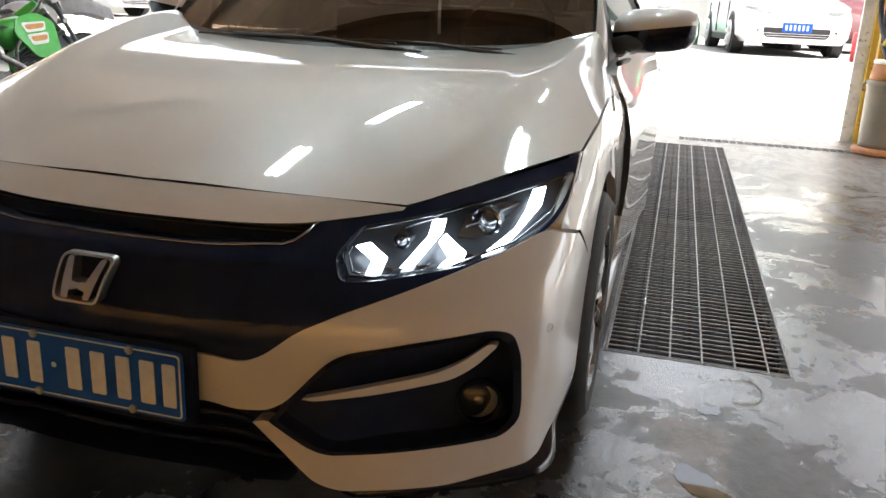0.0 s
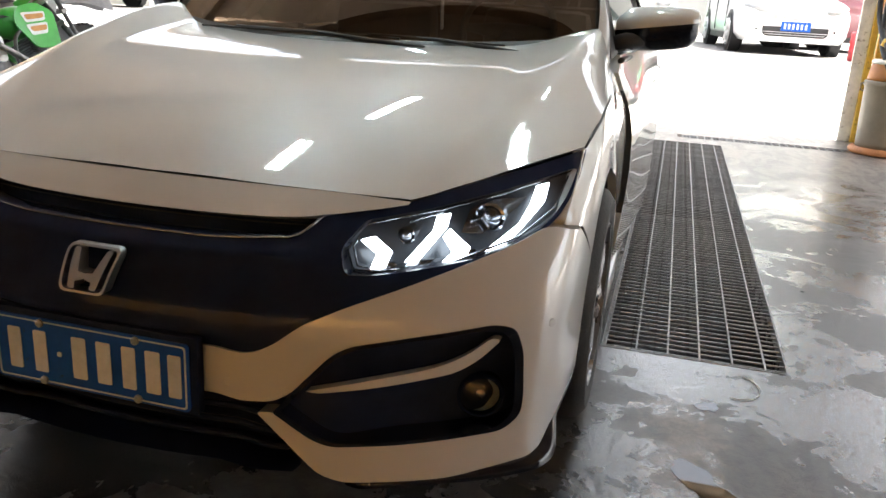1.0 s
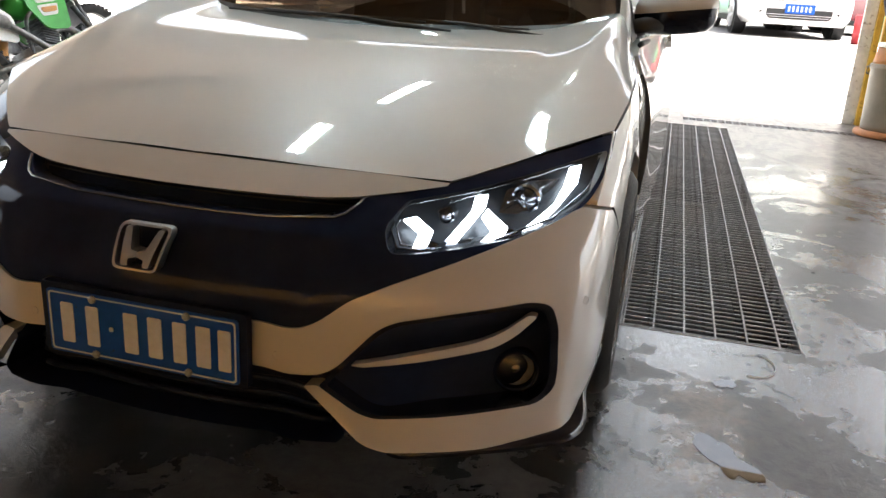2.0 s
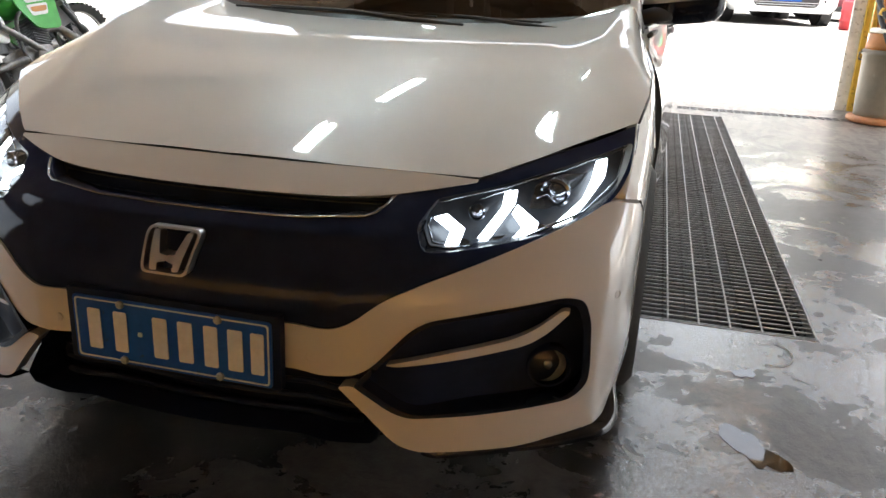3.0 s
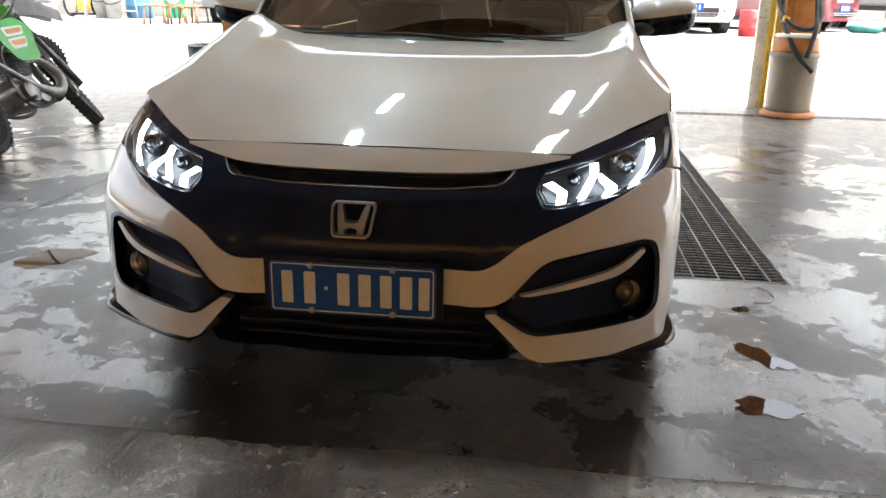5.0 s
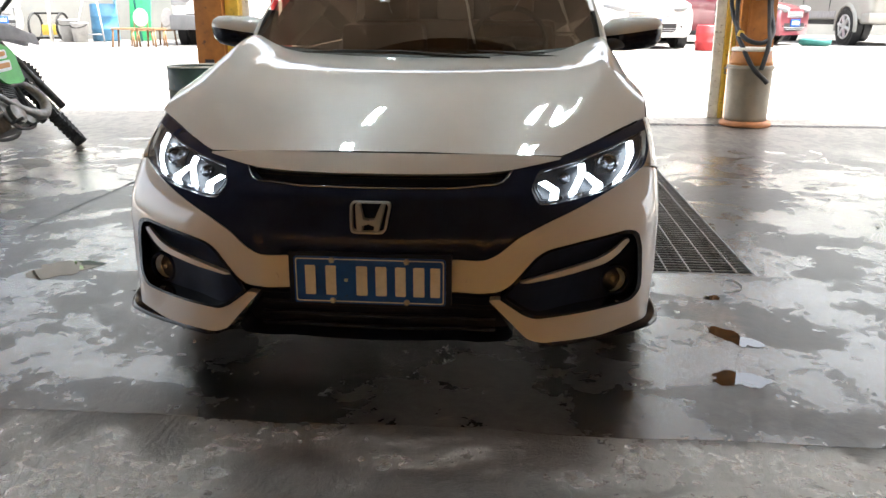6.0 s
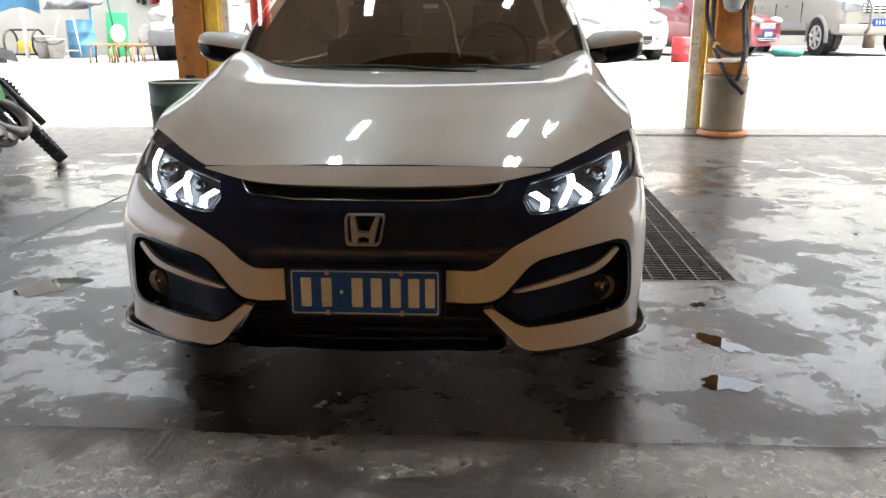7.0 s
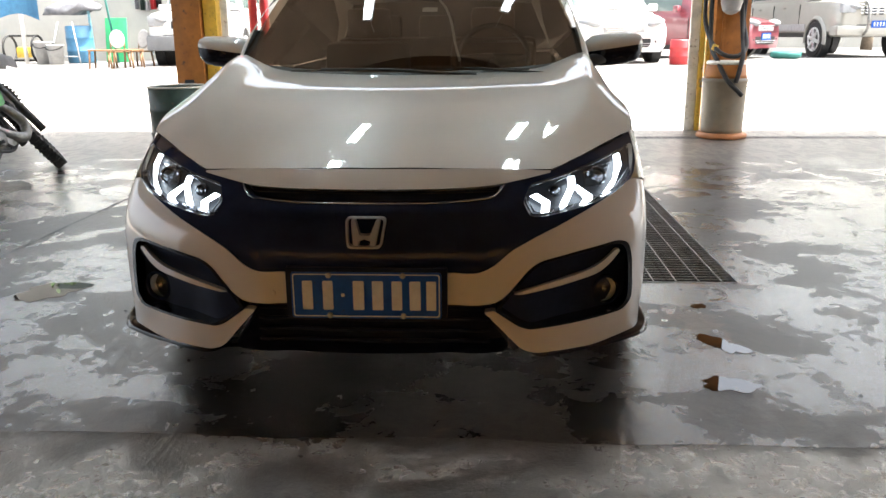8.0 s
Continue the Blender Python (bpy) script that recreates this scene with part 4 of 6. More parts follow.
    for line in ([(side * x, y, hood_z(x, y) - 0.003) for x, y in ((0.848, 0.648), (0.857, 0.72), (0.8635, 0.80), (0.8645, 0.9), (0.8640, 1.0), (0.858, 1.1), (0.850, 1.2), (0.838, 1.30), (0.828, 1.37))],
                 [flank(side, -0.001)(y, z) for y, z in ((0.502, 0.6435), (0.53, 0.622), (0.56, 0.598), (0.588, 0.5755))]):
        bm = bmesh.new()
        pipe(bm, line, 0.0032, 6)
        part("panel_gap", bm, "black", car)
    swing = pose(side * 0.88, 1.60, 0) @ pose(0, 0, 0, 0, 0, -3.6 if side > 0 else 0) @ pose(-side * 0.88, -1.60, 0)
    for name, d in (("front_door", [(1.700, 0.948), (1.612, 0.895), (1.615, 0.60), (1.60, 0.30), (1.585, 0.22), (2.70, 0.22), (2.74, 0.60), (2.70, 0.945), (2.2, 0.955)]),
                    ("rear_door", [(2.722, 0.93), (2.752, 0.60), (2.715, 0.22), (3.16, 0.22), (3.28, 0.42), (3.42, 0.62), (3.62, 0.74), (3.66, 0.95)]),
                    ("rear_quarter", [(3.68, 0.95), (3.64, 0.735), (3.50, 0.68)] + wheel_arch(WHEEL_R, 0.365, 120, -15) + [(4.35, 0.24), (4.42, 0.5), (4.40, 0.85), (4.2, 0.98)])):
        bm = bmesh.new()
        skin = flank(side, 0.002)
        if name == "front_door" and side > 0:
            skin = lambda y, z: Vector((side_x(y, z) + 0.004 + 0.018 * math.exp(-((z - 0.58) / 0.2) ** 2) * math.exp(-max(0, y - 1.61) / 0.6), y, z))
        patch(bm, [Vector(p) for p in d], skin, 0.04, skirt=(-side * 0.03, 0, 0), grid=0.06)
        if name == "front_door":
            bmesh.ops.transform(bm, matrix=swing, verts=bm.verts)
        if name == "front_door":
            seal = sheet(bmesh.new(), lambda u, v: (lambda p: swing @ Vector((p.x - side * 0.05 * u, 1.606, p.z)))(skin(1.61, 0.26 + 0.58 * v)), 2, 14)
        door = part(name, bm, "paint", car, "front door standing slightly ajar" if name == "front_door" and side > 0 else "")
        if name == "front_door":
            part("door_seal", seal, "black", door)
        if name != "rear_quarter":
            hy = 2.55 if name == "front_door" else 3.45
            bm = bmesh.new()
            pipe(bm, [(side * 0.905, hy - 0.11, 0.80), (side * 0.93, hy - 0.08, 0.805), (side * 0.935, hy + 0.05, 0.81), (side * 0.905, hy + 0.09, 0.81)], 0.011, 8)
            part("handle", bm, "paint", door)
    bm = bmesh.new()
    box(bm, 0.80, 1.585, 0.20, 0.862, 3.3, 0.84)
    if side < 0:
        bmesh.ops.scale(bm, vec=(-1, 1, 1), verts=bm.verts)
    part("door_frame", bm, "black", car)
    bm = bmesh.new()
    box(bm, 0.80, 1.31, 0.150, 0.904, 3.25, 0.232, 0.018)
    if side < 0:
        bmesh.ops.scale(bm, vec=(-1, 1, 1), verts=bm.verts)
    part("side_skirt", bm, "paint", car)
    # wheel housings and wheels
    for cy in (WHEEL_F, WHEEL_R):
        bm = bmesh.new()
        rows = []
        for y, z in wheel_arch(cy, 0.362, -20, 200, 24):
            rows.append((bm.verts.new((side * 0.872, y, z)), bm.verts.new((side * 0.60, y, z))))
        for a, b in zip(rows, rows[1:]):
            bm.faces.new((a[0], a[1], b[1], b[0]))
        bm.faces.new([r[1] for r in rows])
        part("wheel_housing", bm, "black", car)
        at = pose(side * 0.800, cy, WHEEL_RAD, 0, side * 90, 0)
        R, W = WHEEL_RAD, 0.108
        bm = bmesh.new()
        lathe(bm, [(0.222, -W + 0.012), (0.245, -W), (R - 0.035, -W), (R - 0.010, -W + 0.018), (R - 0.002, -W + 0.04), (R, 0), (R - 0.002, W - 0.04), (R - 0.010, W - 0.018), (R - 0.035, W), (0.245, W), (0.222, W - 0.012)], at, 56, caps=False)
        wheel = part("wheel", bm, "rubber", car, "black low-profile tyre on a grey alloy wheel")
        bm = bmesh.new()
        lathe(bm, [(0.224, W - 0.012), (0.228, W - 0.004), (0.218, W - 0.004), (0.206, W - 0.03), (0.200, -W + 0.02), (0.224, -W + 0.012)], at, 48, caps=False)
        part("rim", bm, "alloy", wheel)
        bm = bmesh.new()
        for k in range(10):
            a = math.pi * 2 * (k // 2) / 5 + (0.16 if k % 2 else -0.16)
            b = math.pi * 2 * (k // 2) / 5 + (0.26 if k % 2 else -0.26)
            pipe(bm, [at @ Vector((0.05 * math.cos(a), 0.05 * math.sin(a), W - 0.03)), at @ Vector((0.13 * math.cos(a), 0.13 * math.sin(a), W - 0.022)), at @ Vector((0.212 * math.cos(b), 0.212 * math.sin(b), W - 0.03))], [0.019, 0.016, 0.014], 8)
        lathe(bm, [(0.065, W - 0.06), (0.062, W - 0.03), (0.045, W - 0.02), (0.03, W - 0.018), (0.001, W - 0.016)], at, 24)
        part("spoke_star", bm, "alloy", wheel)
        bm = bmesh.new()
        lathe(bm, [(0.15, -0.03), (0.15, -0.012), (0.001, -0.012)], at, 32)
        part("brake_disc", bm, "moto_dark", wheel)

    # pillar, side glass, mirror
    outer = spline([(0.826, 1.385, 0.900), (0.815, 1.50, 0.945), (0.797, 1.57, 1.04), (0.768, 1.64, 1.125), (0.73, 1.90, 1.262), (0.668, 2.2, 1.365), (0.61, 2.45, 1.40)], 6)
    inner = spline([(0.772, 1.445, 0.998), (0.768, 1.49, 1.012), (0.764, 1.54, 1.055), (0.752, 1.63, 1.128), (0.715, 1.88, 1.28), (0.650, 2.18, 1.402), (0.59, 2.45, 1.428)], 6)
    bm = bmesh.new()
    rows = []
    for a, b in zip(inner, outer):
        mid = Vector((b.x, a.y, a.z)) * 0.55 + (a + b) * 0.225
        rows.append([bm.verts.new(Vector((side, 1, 1)) * ((1 - t) ** 2 * a + 2 * t * (1 - t) * mid + t * t * b)) for t in [k / 8 for k in range(9)]])
    for a, b in zip(rows, rows[1:]):
        for k in range(8):
            bm.faces.new((a[k], a[k + 1], b[k + 1], b[k]))
    part("windscreen_pillar", bm, "paint", car)
    bm = bmesh.new()
    sail = [(1.50, 0.945), (1.55, 0.975), (1.60, 1.06), (1.68, 1.145), (1.80, 1.14), (1.80, 0.945)]
    patch(bm, [Vector(p) for p in sail], lambda y, z: Vector((side * (0.838 - 0.30 * (z - 0.88)), y, z)), 0.05, skirt=(-side * 0.02, 0, 0))
    part("mirror_sail", bm, "black", car, "black mirror mount behind the pillar")
    bm = bmesh.new()
    glass_pts = [(1.70, 0.985), (2.10, 1.30), (2.6, 1.385), (3.2, 1.36), (3.75, 1.20), (4.0, 1.02), (3.66, 0.955), (2.7, 0.945)]
    patch(bm, [Vector(p) for p in glass_pts], lambda y, z: Vector((side * (0.845 - 0.42 * (z - 0.92) + 0.0), y, z)), 0.08)
    part("side_window", bm, "dark_glass", car)
    bm = bmesh.new()
    pipe(bm, spline([(side * 0.838, 1.66, 0.932), (side * 0.866, 2.2, 0.935), (side * 0.872, 3.0, 0.945), (side * 0.85, 3.7, 0.97)], 6), 0.010, 8)
    part("window_sill_trim", bm, "black", car)

    bm = bmesh.new()
    pipe(bm, [(side * 0.80, 1.74, 0.985), (side * 0.86, 1.77, 1.0), (side * 0.93, 1.80, 1.01)], [0.026, 0.028, 0.028], 14)
    arm = part("door_mirror", bm, "black", car, "door mirror with white cap and black underside")

    def mirror_half(upper):
        bm = bmesh.new()
        stations = ((0.80, 0.35, 0.42), (0.812, 0.5, 0.6), (0.845, 0.82, 0.9), (0.91, 1.0, 1.0), (1.0, 1.0, 1.0), (1.05, 0.86, 0.93), (1.075, 0.62, 0.7), (1.083, 0.3, 0.4))
        rings = []
        for x, fy, fz in stations:
            ring = []
            for k in range(13):
                a = math.pi * k / 12 if upper else math.pi + math.pi * k / 12
                zz = math.sin(a) * ((0.070 - 0.11 * (x - 0.93)) if upper else (0.083 + 0.03 * (x - 0.93))) * fz
                ring.append(bm.verts.new((side * x, 1.83 + 0.07 * (x - 0.93) - math.cos(a) * 0.085 * fy, 1.047 + 0.14 * (x - 0.93) + zz)))
            rings.append(ring)
        for a, b in zip(rings, rings[1:]):
            for k in range(12):
                bm.faces.new((a[k], a[k + 1], b[k + 1], b[k]))
        bm.faces.new(rings[0])
        bm.faces.new(list(reversed(rings[-1])))
        bmesh.ops.recalc_face_normals(bm, faces=bm.faces)
        return bm
    part("mirror_cap", mirror_half(True), "paint", arm, "white mirror cap")
    part("mirror_shell", mirror_half(False), "lip_black", arm, "black mirror underside")

# windscreen, roof, tail
def screen(u, v):
    """u across from -1 to 1, v from the base to the roof."""
    y0, z0 = 1.135 + 0.335 * u * u + 0.03 * u ** 8, 0.942 + 0.04 * u * u + 0.018 * u ** 8
    y1, z1 = 1.955 + 0.06 * u * u, 1.402 - 0.03 * u * u
    w = 0.785 + (0.655 - 0.785) * v
    bulge = 0.006 * math.sin(math.pi * v)
    return Vector((u * w, y0 + (y1 - y0) * v - bulge * 0.4, z0 + (z1 - z0) * v + bulge))


bm = sheet(bmesh.new(), screen, 30, 20, -1, 1)
part("windscreen", bm, "windshield", car, "windscreen reflecting the garage roof, with the brown reflection also put into its tint").visible_shadow = False
bm = sheet(bmesh.new(), lambda u, v: screen(u, v * 0.05) + Vector((0, -0.004, 0.003)), 60, 2, -1, 1)
part("cowl", bm, "black", car)
bm = sheet(bmesh.new(), lambda u, v: Vector((u * (0.64 + 0.02 * math.sin(v * 3)), 1.94 + 1.96 * v, 1.40 + 0.028 * math.sin(math.pi * min(1, v * 1.4)) - 0.16 * max(0, v - 0.55) ** 1.6 - 0.03 * u * u)), 16, 16, -1, 1)
part("roof", bm, "paint", car)
bm = sheet(bmesh.new(), lambda u, v: Vector((u * (0.64 + 0.2 * v), 3.9 + 0.45 * v + 0.05 * math.sin(3 * v), 1.355 - 0.38 * v)), 10, 6, -1, 1)
part("rear_window", bm, "dark_glass", car)
bm = sheet(bmesh.new(), lambda u, v: Vector((u * 0.855, 4.36 + 0.10 * math.sin(2.6 * v + 0.3) - 0.15 * u ** 4, 0.975 - 0.75 * v)), 12, 10, -1, 1)
part("tail", bm, "paint", car)

# wipers
for x0, x1, y0 in ((0.30, -0.42, 1.155), (0.62, 0.02, 1.20)):
    bm = bmesh.new()
    z0 = 0.950
    pipe(bm, [(x0, y0 - 0.01, z0 + 0.006), ((x0 + x1) / 2, y0 + 0.03, z0 + 0.03), (x1 * 0.9 + x0 * 0.1, y0 + 0.045, z0 + 0.032)], [0.008, 0.005, 0.004], 8)
    wiper = part("wiper", bm, "black", car)
    bm = bmesh.new()
    box(bm, min(x0, x1) - 0.06, y0 + 0.052, z0 + 0.022, max(x0, x1) - 0.1, y0 + 0.061, z0 + 0.029, 0.002)
    part("wiper_blade", bm, "black", wiper)

# cabin
bm = sheet(bmesh.new(), lambda u, v: Vector((u * 0.74, 1.22 + 0.20 * u * u + 0.72 * v, 0.948 + 0.010 * math.sin(math.pi * v) + 0.012 * u * u - 0.12 * max(0, v - 0.8))), 20, 8, -1, 1)
part("dashboard", bm, "interior", car)
bm = bmesh.new()
box(bm, -0.74, 1.86, 0.45, 0.74, 1.95, 0.95, 0.02)
part("dash_front", bm, "interior", car)
bm = bmesh.new()
wheel_m = pose(0.37, 2.02, 1.0, 62, 0, 0)
pipe(bm, [wheel_m @ Vector((0.18 * math.cos(2 * math.pi * i / 40), 0.18 * math.sin(2 * math.pi * i / 40), 0)) for i in range(40)], 0.014, 8, closed=True)
steer = part("steering_wheel", bm, "interior", car)
bm = bmesh.new()
for a in (0, 180, 270):
    pipe(bm, [wheel_m @ Vector((0, 0, -0.03)), wheel_m @ Vector((0.17 * math.cos(radians(a)), 0.17 * math.sin(radians(a)), 0))], [0.04, 0.014], 8)
part("spoke", bm, "interior", steer)
for sx in (0.37, -0.37):
    bm = bmesh.new()
    box(bm, sx - 0.25, 2.62, 0.45, sx + 0.25, 2.78, 1.08, 0.06, Matrix.Translation((0, 0, 0)))
    box(bm, sx - 0.13, 2.74, 1.09, sx + 0.13, 2.84, 1.27, 0.035)
    box(bm, sx - 0.25, 2.15, 0.40, sx + 0.25, 2.72, 0.56, 0.05)
    part("seat", bm, "leather", car)
bm = bmesh.new()
box(bm, -0.66, 3.28, 0.45, 0.66, 3.44, 1.10, 0.05)
box(bm, -0.66, 2.95, 0.40, 0.66, 3.35, 0.56, 0.05)
part("rear_seat", bm, "leather", car)
for hx in (-0.36, 0.0, 0.36):
    bm = bmesh.new()
    box(bm, hx - 0.12, 3.33, 1.08, hx + 0.12, 3.43, 1.24, 0.035)
    part("rear_headrest", bm, "leather", car)
bm = sheet(bmesh.new(), lambda u, v: Vector((0.80 * u, 3.42 + 0.85 * v, 1.02 - 0.03 * v)), 6, 3, -1, 1)
part("parcel_shelf", bm, "interior", car)
for side in (1, -1):
    bm = sheet(bmesh.new(), lambda u, v: (Vector((0.69 + 0.14 * v, 3.42 + 0.56 * v, 1.375 - 0.375 * v)) * (1 - u) + Vector((0.64 + 0.20 * v, 3.90 + 0.45 * v, 1.355 - 0.38 * v)) * u), 4, 6)
    bmesh.ops.solidify(bm, geom=bm.faces[:], thickness=0.02)
    for v in bm.verts:
        v.co.x *= side
    part("rear_pillar", bm, "paint", car)
bm = bmesh.new()
box(bm, -0.82, 1.3, 0.22, 0.82, 4.2, 0.30)
part("cabin_floor", bm, "interior", car)
bm = sheet(bmesh.new(), lambda u, v: Vector((u * 0.62, 2.04 + 1.76 * v, 1.375 - 0.03 * u * u)), 6, 4, -1, 1)
part("headlining", bm, "leather", car)
bm = bmesh.new()
box(bm, -0.115, 2.02, 1.275, 0.115, 2.05, 1.335, 0.015)
part("rear_view_mirror", bm, "interior", car)
bm = bmesh.new()
pipe(bm, spline([(0.10, 1.93, 1.285), (0.14, 1.86, 1.24), (0.17, 1.78, 1.17), (0.19, 1.70, 1.08), (0.215, 1.62, 1.0)], 6), 0.006, 8)
part("dashcam_cable", bm, "white_cable", car, "white cable hanging behind the windscreen")
bm = bmesh.new()
sheet(bm, lambda u, v: screen(0.06 + 0.1 * u, 0.60 + 0.045 * v) + Vector((0, 0.006, -0.006)), 3, 2)
part("sticker", bm, "paper", car, "small white windscreen sticker")

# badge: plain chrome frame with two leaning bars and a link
bm = bmesh.new()


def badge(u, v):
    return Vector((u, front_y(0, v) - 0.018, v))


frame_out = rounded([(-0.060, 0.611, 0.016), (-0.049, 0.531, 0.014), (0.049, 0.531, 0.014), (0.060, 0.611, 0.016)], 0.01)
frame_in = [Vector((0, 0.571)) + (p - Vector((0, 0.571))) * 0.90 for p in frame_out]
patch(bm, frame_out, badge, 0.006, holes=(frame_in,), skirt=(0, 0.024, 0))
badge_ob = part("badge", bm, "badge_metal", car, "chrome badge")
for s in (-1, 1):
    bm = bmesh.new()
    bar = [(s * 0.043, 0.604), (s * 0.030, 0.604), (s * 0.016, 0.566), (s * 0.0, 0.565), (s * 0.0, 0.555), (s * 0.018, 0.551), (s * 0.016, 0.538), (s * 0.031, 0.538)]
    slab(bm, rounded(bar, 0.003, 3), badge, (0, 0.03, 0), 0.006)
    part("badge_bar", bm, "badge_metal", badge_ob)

# plate on its holder
def plate_at(y):
    return lambda u, v: Vector((u, y, v))


bm = bmesh.new()
slab(bm, rounded([(-0.236, 0.470, 0.006), (-0.236, 0.313, 0.006), (0.236, 0.313, 0.006), (0.236, 0.470, 0.006)]), plate_at(0.008), (0, 0.02, 0), 0.05)
holder = part("plate_holder", bm, "grille_black", car, "black plate holder")
bm = bmesh.new()
slab(bm, rounded([(-0.22, 0.458, 0.01), (-0.22, 0.318, 0.01), (0.22, 0.318, 0.01), (0.22, 0.458, 0.01)]), plate_at(0.003), (0, 0.004, 0), 0.05)
plate = part("number_plate", bm, "plate_blue", holder, "blue number plate with white bars")
bm = bmesh.new()
o = rounded([(-0.215, 0.453, 0.008), (-0.215, 0.323, 0.008), (0.215, 0.323, 0.008), (0.215, 0.453, 0.008)])
patch(bm, o, plate_at(0.0012), 0.03, holes=([Vector((p.x * 0.985, 0.388 + (p.y - 0.388) * 0.955)) for p in o],), skirt=(0, 0.0015, 0))
part("plate_border", bm, "plate_white", holder)
for cx, w in ((-0.172, 0.030), (-0.112, 0.030), (-0.022, 0.032), (0.034, 0.032), (0.090, 0.030), (0.143, 0.032), (0.190, 0.028)):
    bm = bmesh.new()
    slab(bm, rounded([(cx - w / 2, 0.432), (cx - w / 2, 0.344), (cx + w / 2, 0.344), (cx + w / 2, 0.432)], 0.004), plate_at(0.001), (0, 0.0016, 0), 0.04)
    part("plate_bar", bm, "plate_white", holder)
bm = bmesh.new()
slab(bm, rounded([(-0.073, 0.394), (-0.073, 0.384), (-0.063, 0.384), (-0.063, 0.394)], 0.004), plate_at(0.001), (0, 0.0016, 0), 0.04)
part("plate_dot", bm, "plate_white", holder)
for bx in (-0.108, 0.108):
    for bz in (0.449, 0.327):
        bm = bmesh.new()
        lathe(bm, [(0.0085, 0), (0.0085, 0.004), (0.006, 0.0065), (0.001, 0.007)], pose(bx, 0.002, bz, 90, 0, 0), 14)
        part("plate_bolt", bm, "bolt", holder)


# ---- floor gratings ----
def bar_mesh(name, x0, y0, z0, x1, y1, z1, mat):
    bm = bmesh.new()
    box(bm, x0, y0, z0, x1, y1, z1)
    me = bpy.data.meshes.new(name)
    bm.to_mesh(me)
    bm.free()
    me.materials.append(M[mat])
    return me


def pieces(name, me, spots, parent):
    for p in spots:
        ob = new(name, me)
        ob.parent, ob.location = parent, p


def pit(x0, y0, x1, y1, deep):
    bm = bmesh.new()
    box(bm, x0 - 0.01, y0 - 0.01, -deep, x1 + 0.01, y1 + 0.01, -0.02)
    bm.faces.ensure_lookup_table()
    bmesh.ops.delete(bm, geom=[f for f in bm.faces if f.calc_center_median().z > -0.03], context='FACES')
    return bm


x0, y0, x1, y1 = GRATE
grating = thing("floor_grating", pose(x0, y0, 0), "long galvanised steel bar grating over a dark floor pit", "grating")
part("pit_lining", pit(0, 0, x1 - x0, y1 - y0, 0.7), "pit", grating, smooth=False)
bm = bmesh.new()
for b in ((0.001, 0.001, x1 - x0 - 0.001, 0.008), (0.001, y1 - y0 - 0.012, x1 - x0 - 0.001, y1 - y0 - 0.001), (0.001, 0.009, 0.007, y1 - y0 - 0.013), (x1 - x0 - 0.007, 0.009, x1 - x0 - 0.001, y1 - y0 - 0.013)):
    box(bm, b[0], b[1], -0.04, b[2], b[3], 0.002)
part("edge_frame", bm, "grate", grating, smooth=False)
cross = bar_mesh("cross_bar", 0.0075, -0.003, -0.008, x1 - x0 - 0.0075, 0.003, -0.003, "grate")
pieces("cross_bar", cross, [(0, 0.03 + i * 0.0425, 0) for i in range(115)], grating)
rod = bar_mesh("long_rod", -0.003, 0.013, -0.006, 0.003, y1 - y0 - 0.013, 0.001, "grate")
pieces("long_rod", rod, [(0.014 + 0.1040 * i, 0, 0) for i in range(6)], grating)

x0, y0, x1, y1 = DRAIN
drain = thing("drain_channel", pose(x0, y0, 0), "narrow square-mesh drain channel across the doorway", "drain")
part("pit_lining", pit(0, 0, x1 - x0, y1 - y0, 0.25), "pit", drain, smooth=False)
cross = bar_mesh("cross_bar", -0.006, 0.004, -0.03, 0.006, y1 - y0 - 0.004, -0.001, "grate")
pieces("cross_bar", cross, [(0.05 + i * 0.066, 0, 0) for i in range(94)], drain)
rod = bar_mesh("long_rod", 0.002, -0.008, -0.03, x1 - x0 - 0.002, 0.008, 0.001, "grate")
pieces("long_rod", rod, [(0, 0.011, 0), (0, 0.10, 0), (0, y1 - y0 - 0.011, 0)], drain)


bm = bmesh.new()
n = 60
for k in range(n):
    ya, yb = 1.75 + 4.75 * k / n, 1.75 + 4.75 * (k + 1) / n
    xa, xb = (-2.22 + 0.012 * noise.noise(Vector((0, y * 1.7, 4))) for y in (ya, yb))
    wa, wb = (0.010 + 0.006 * noise.noise(Vector((2, y * 5, 1))) for y in (ya, yb))
    bm.faces.new([bm.verts.new(p) for p in ((xa - wa, ya, 0.0012), (xa + wa, ya, 0.0012), (xb + wb, yb, 0.0012), (xb - wb, yb, 0.0012))])
bmesh.ops.remove_doubles(bm, verts=bm.verts, dist=1e-5)
tagged(part("floor_joint", bm, "grey_cloth", smooth=False), "dirt-filled straight joint in the concrete", "joint", kind="structure")


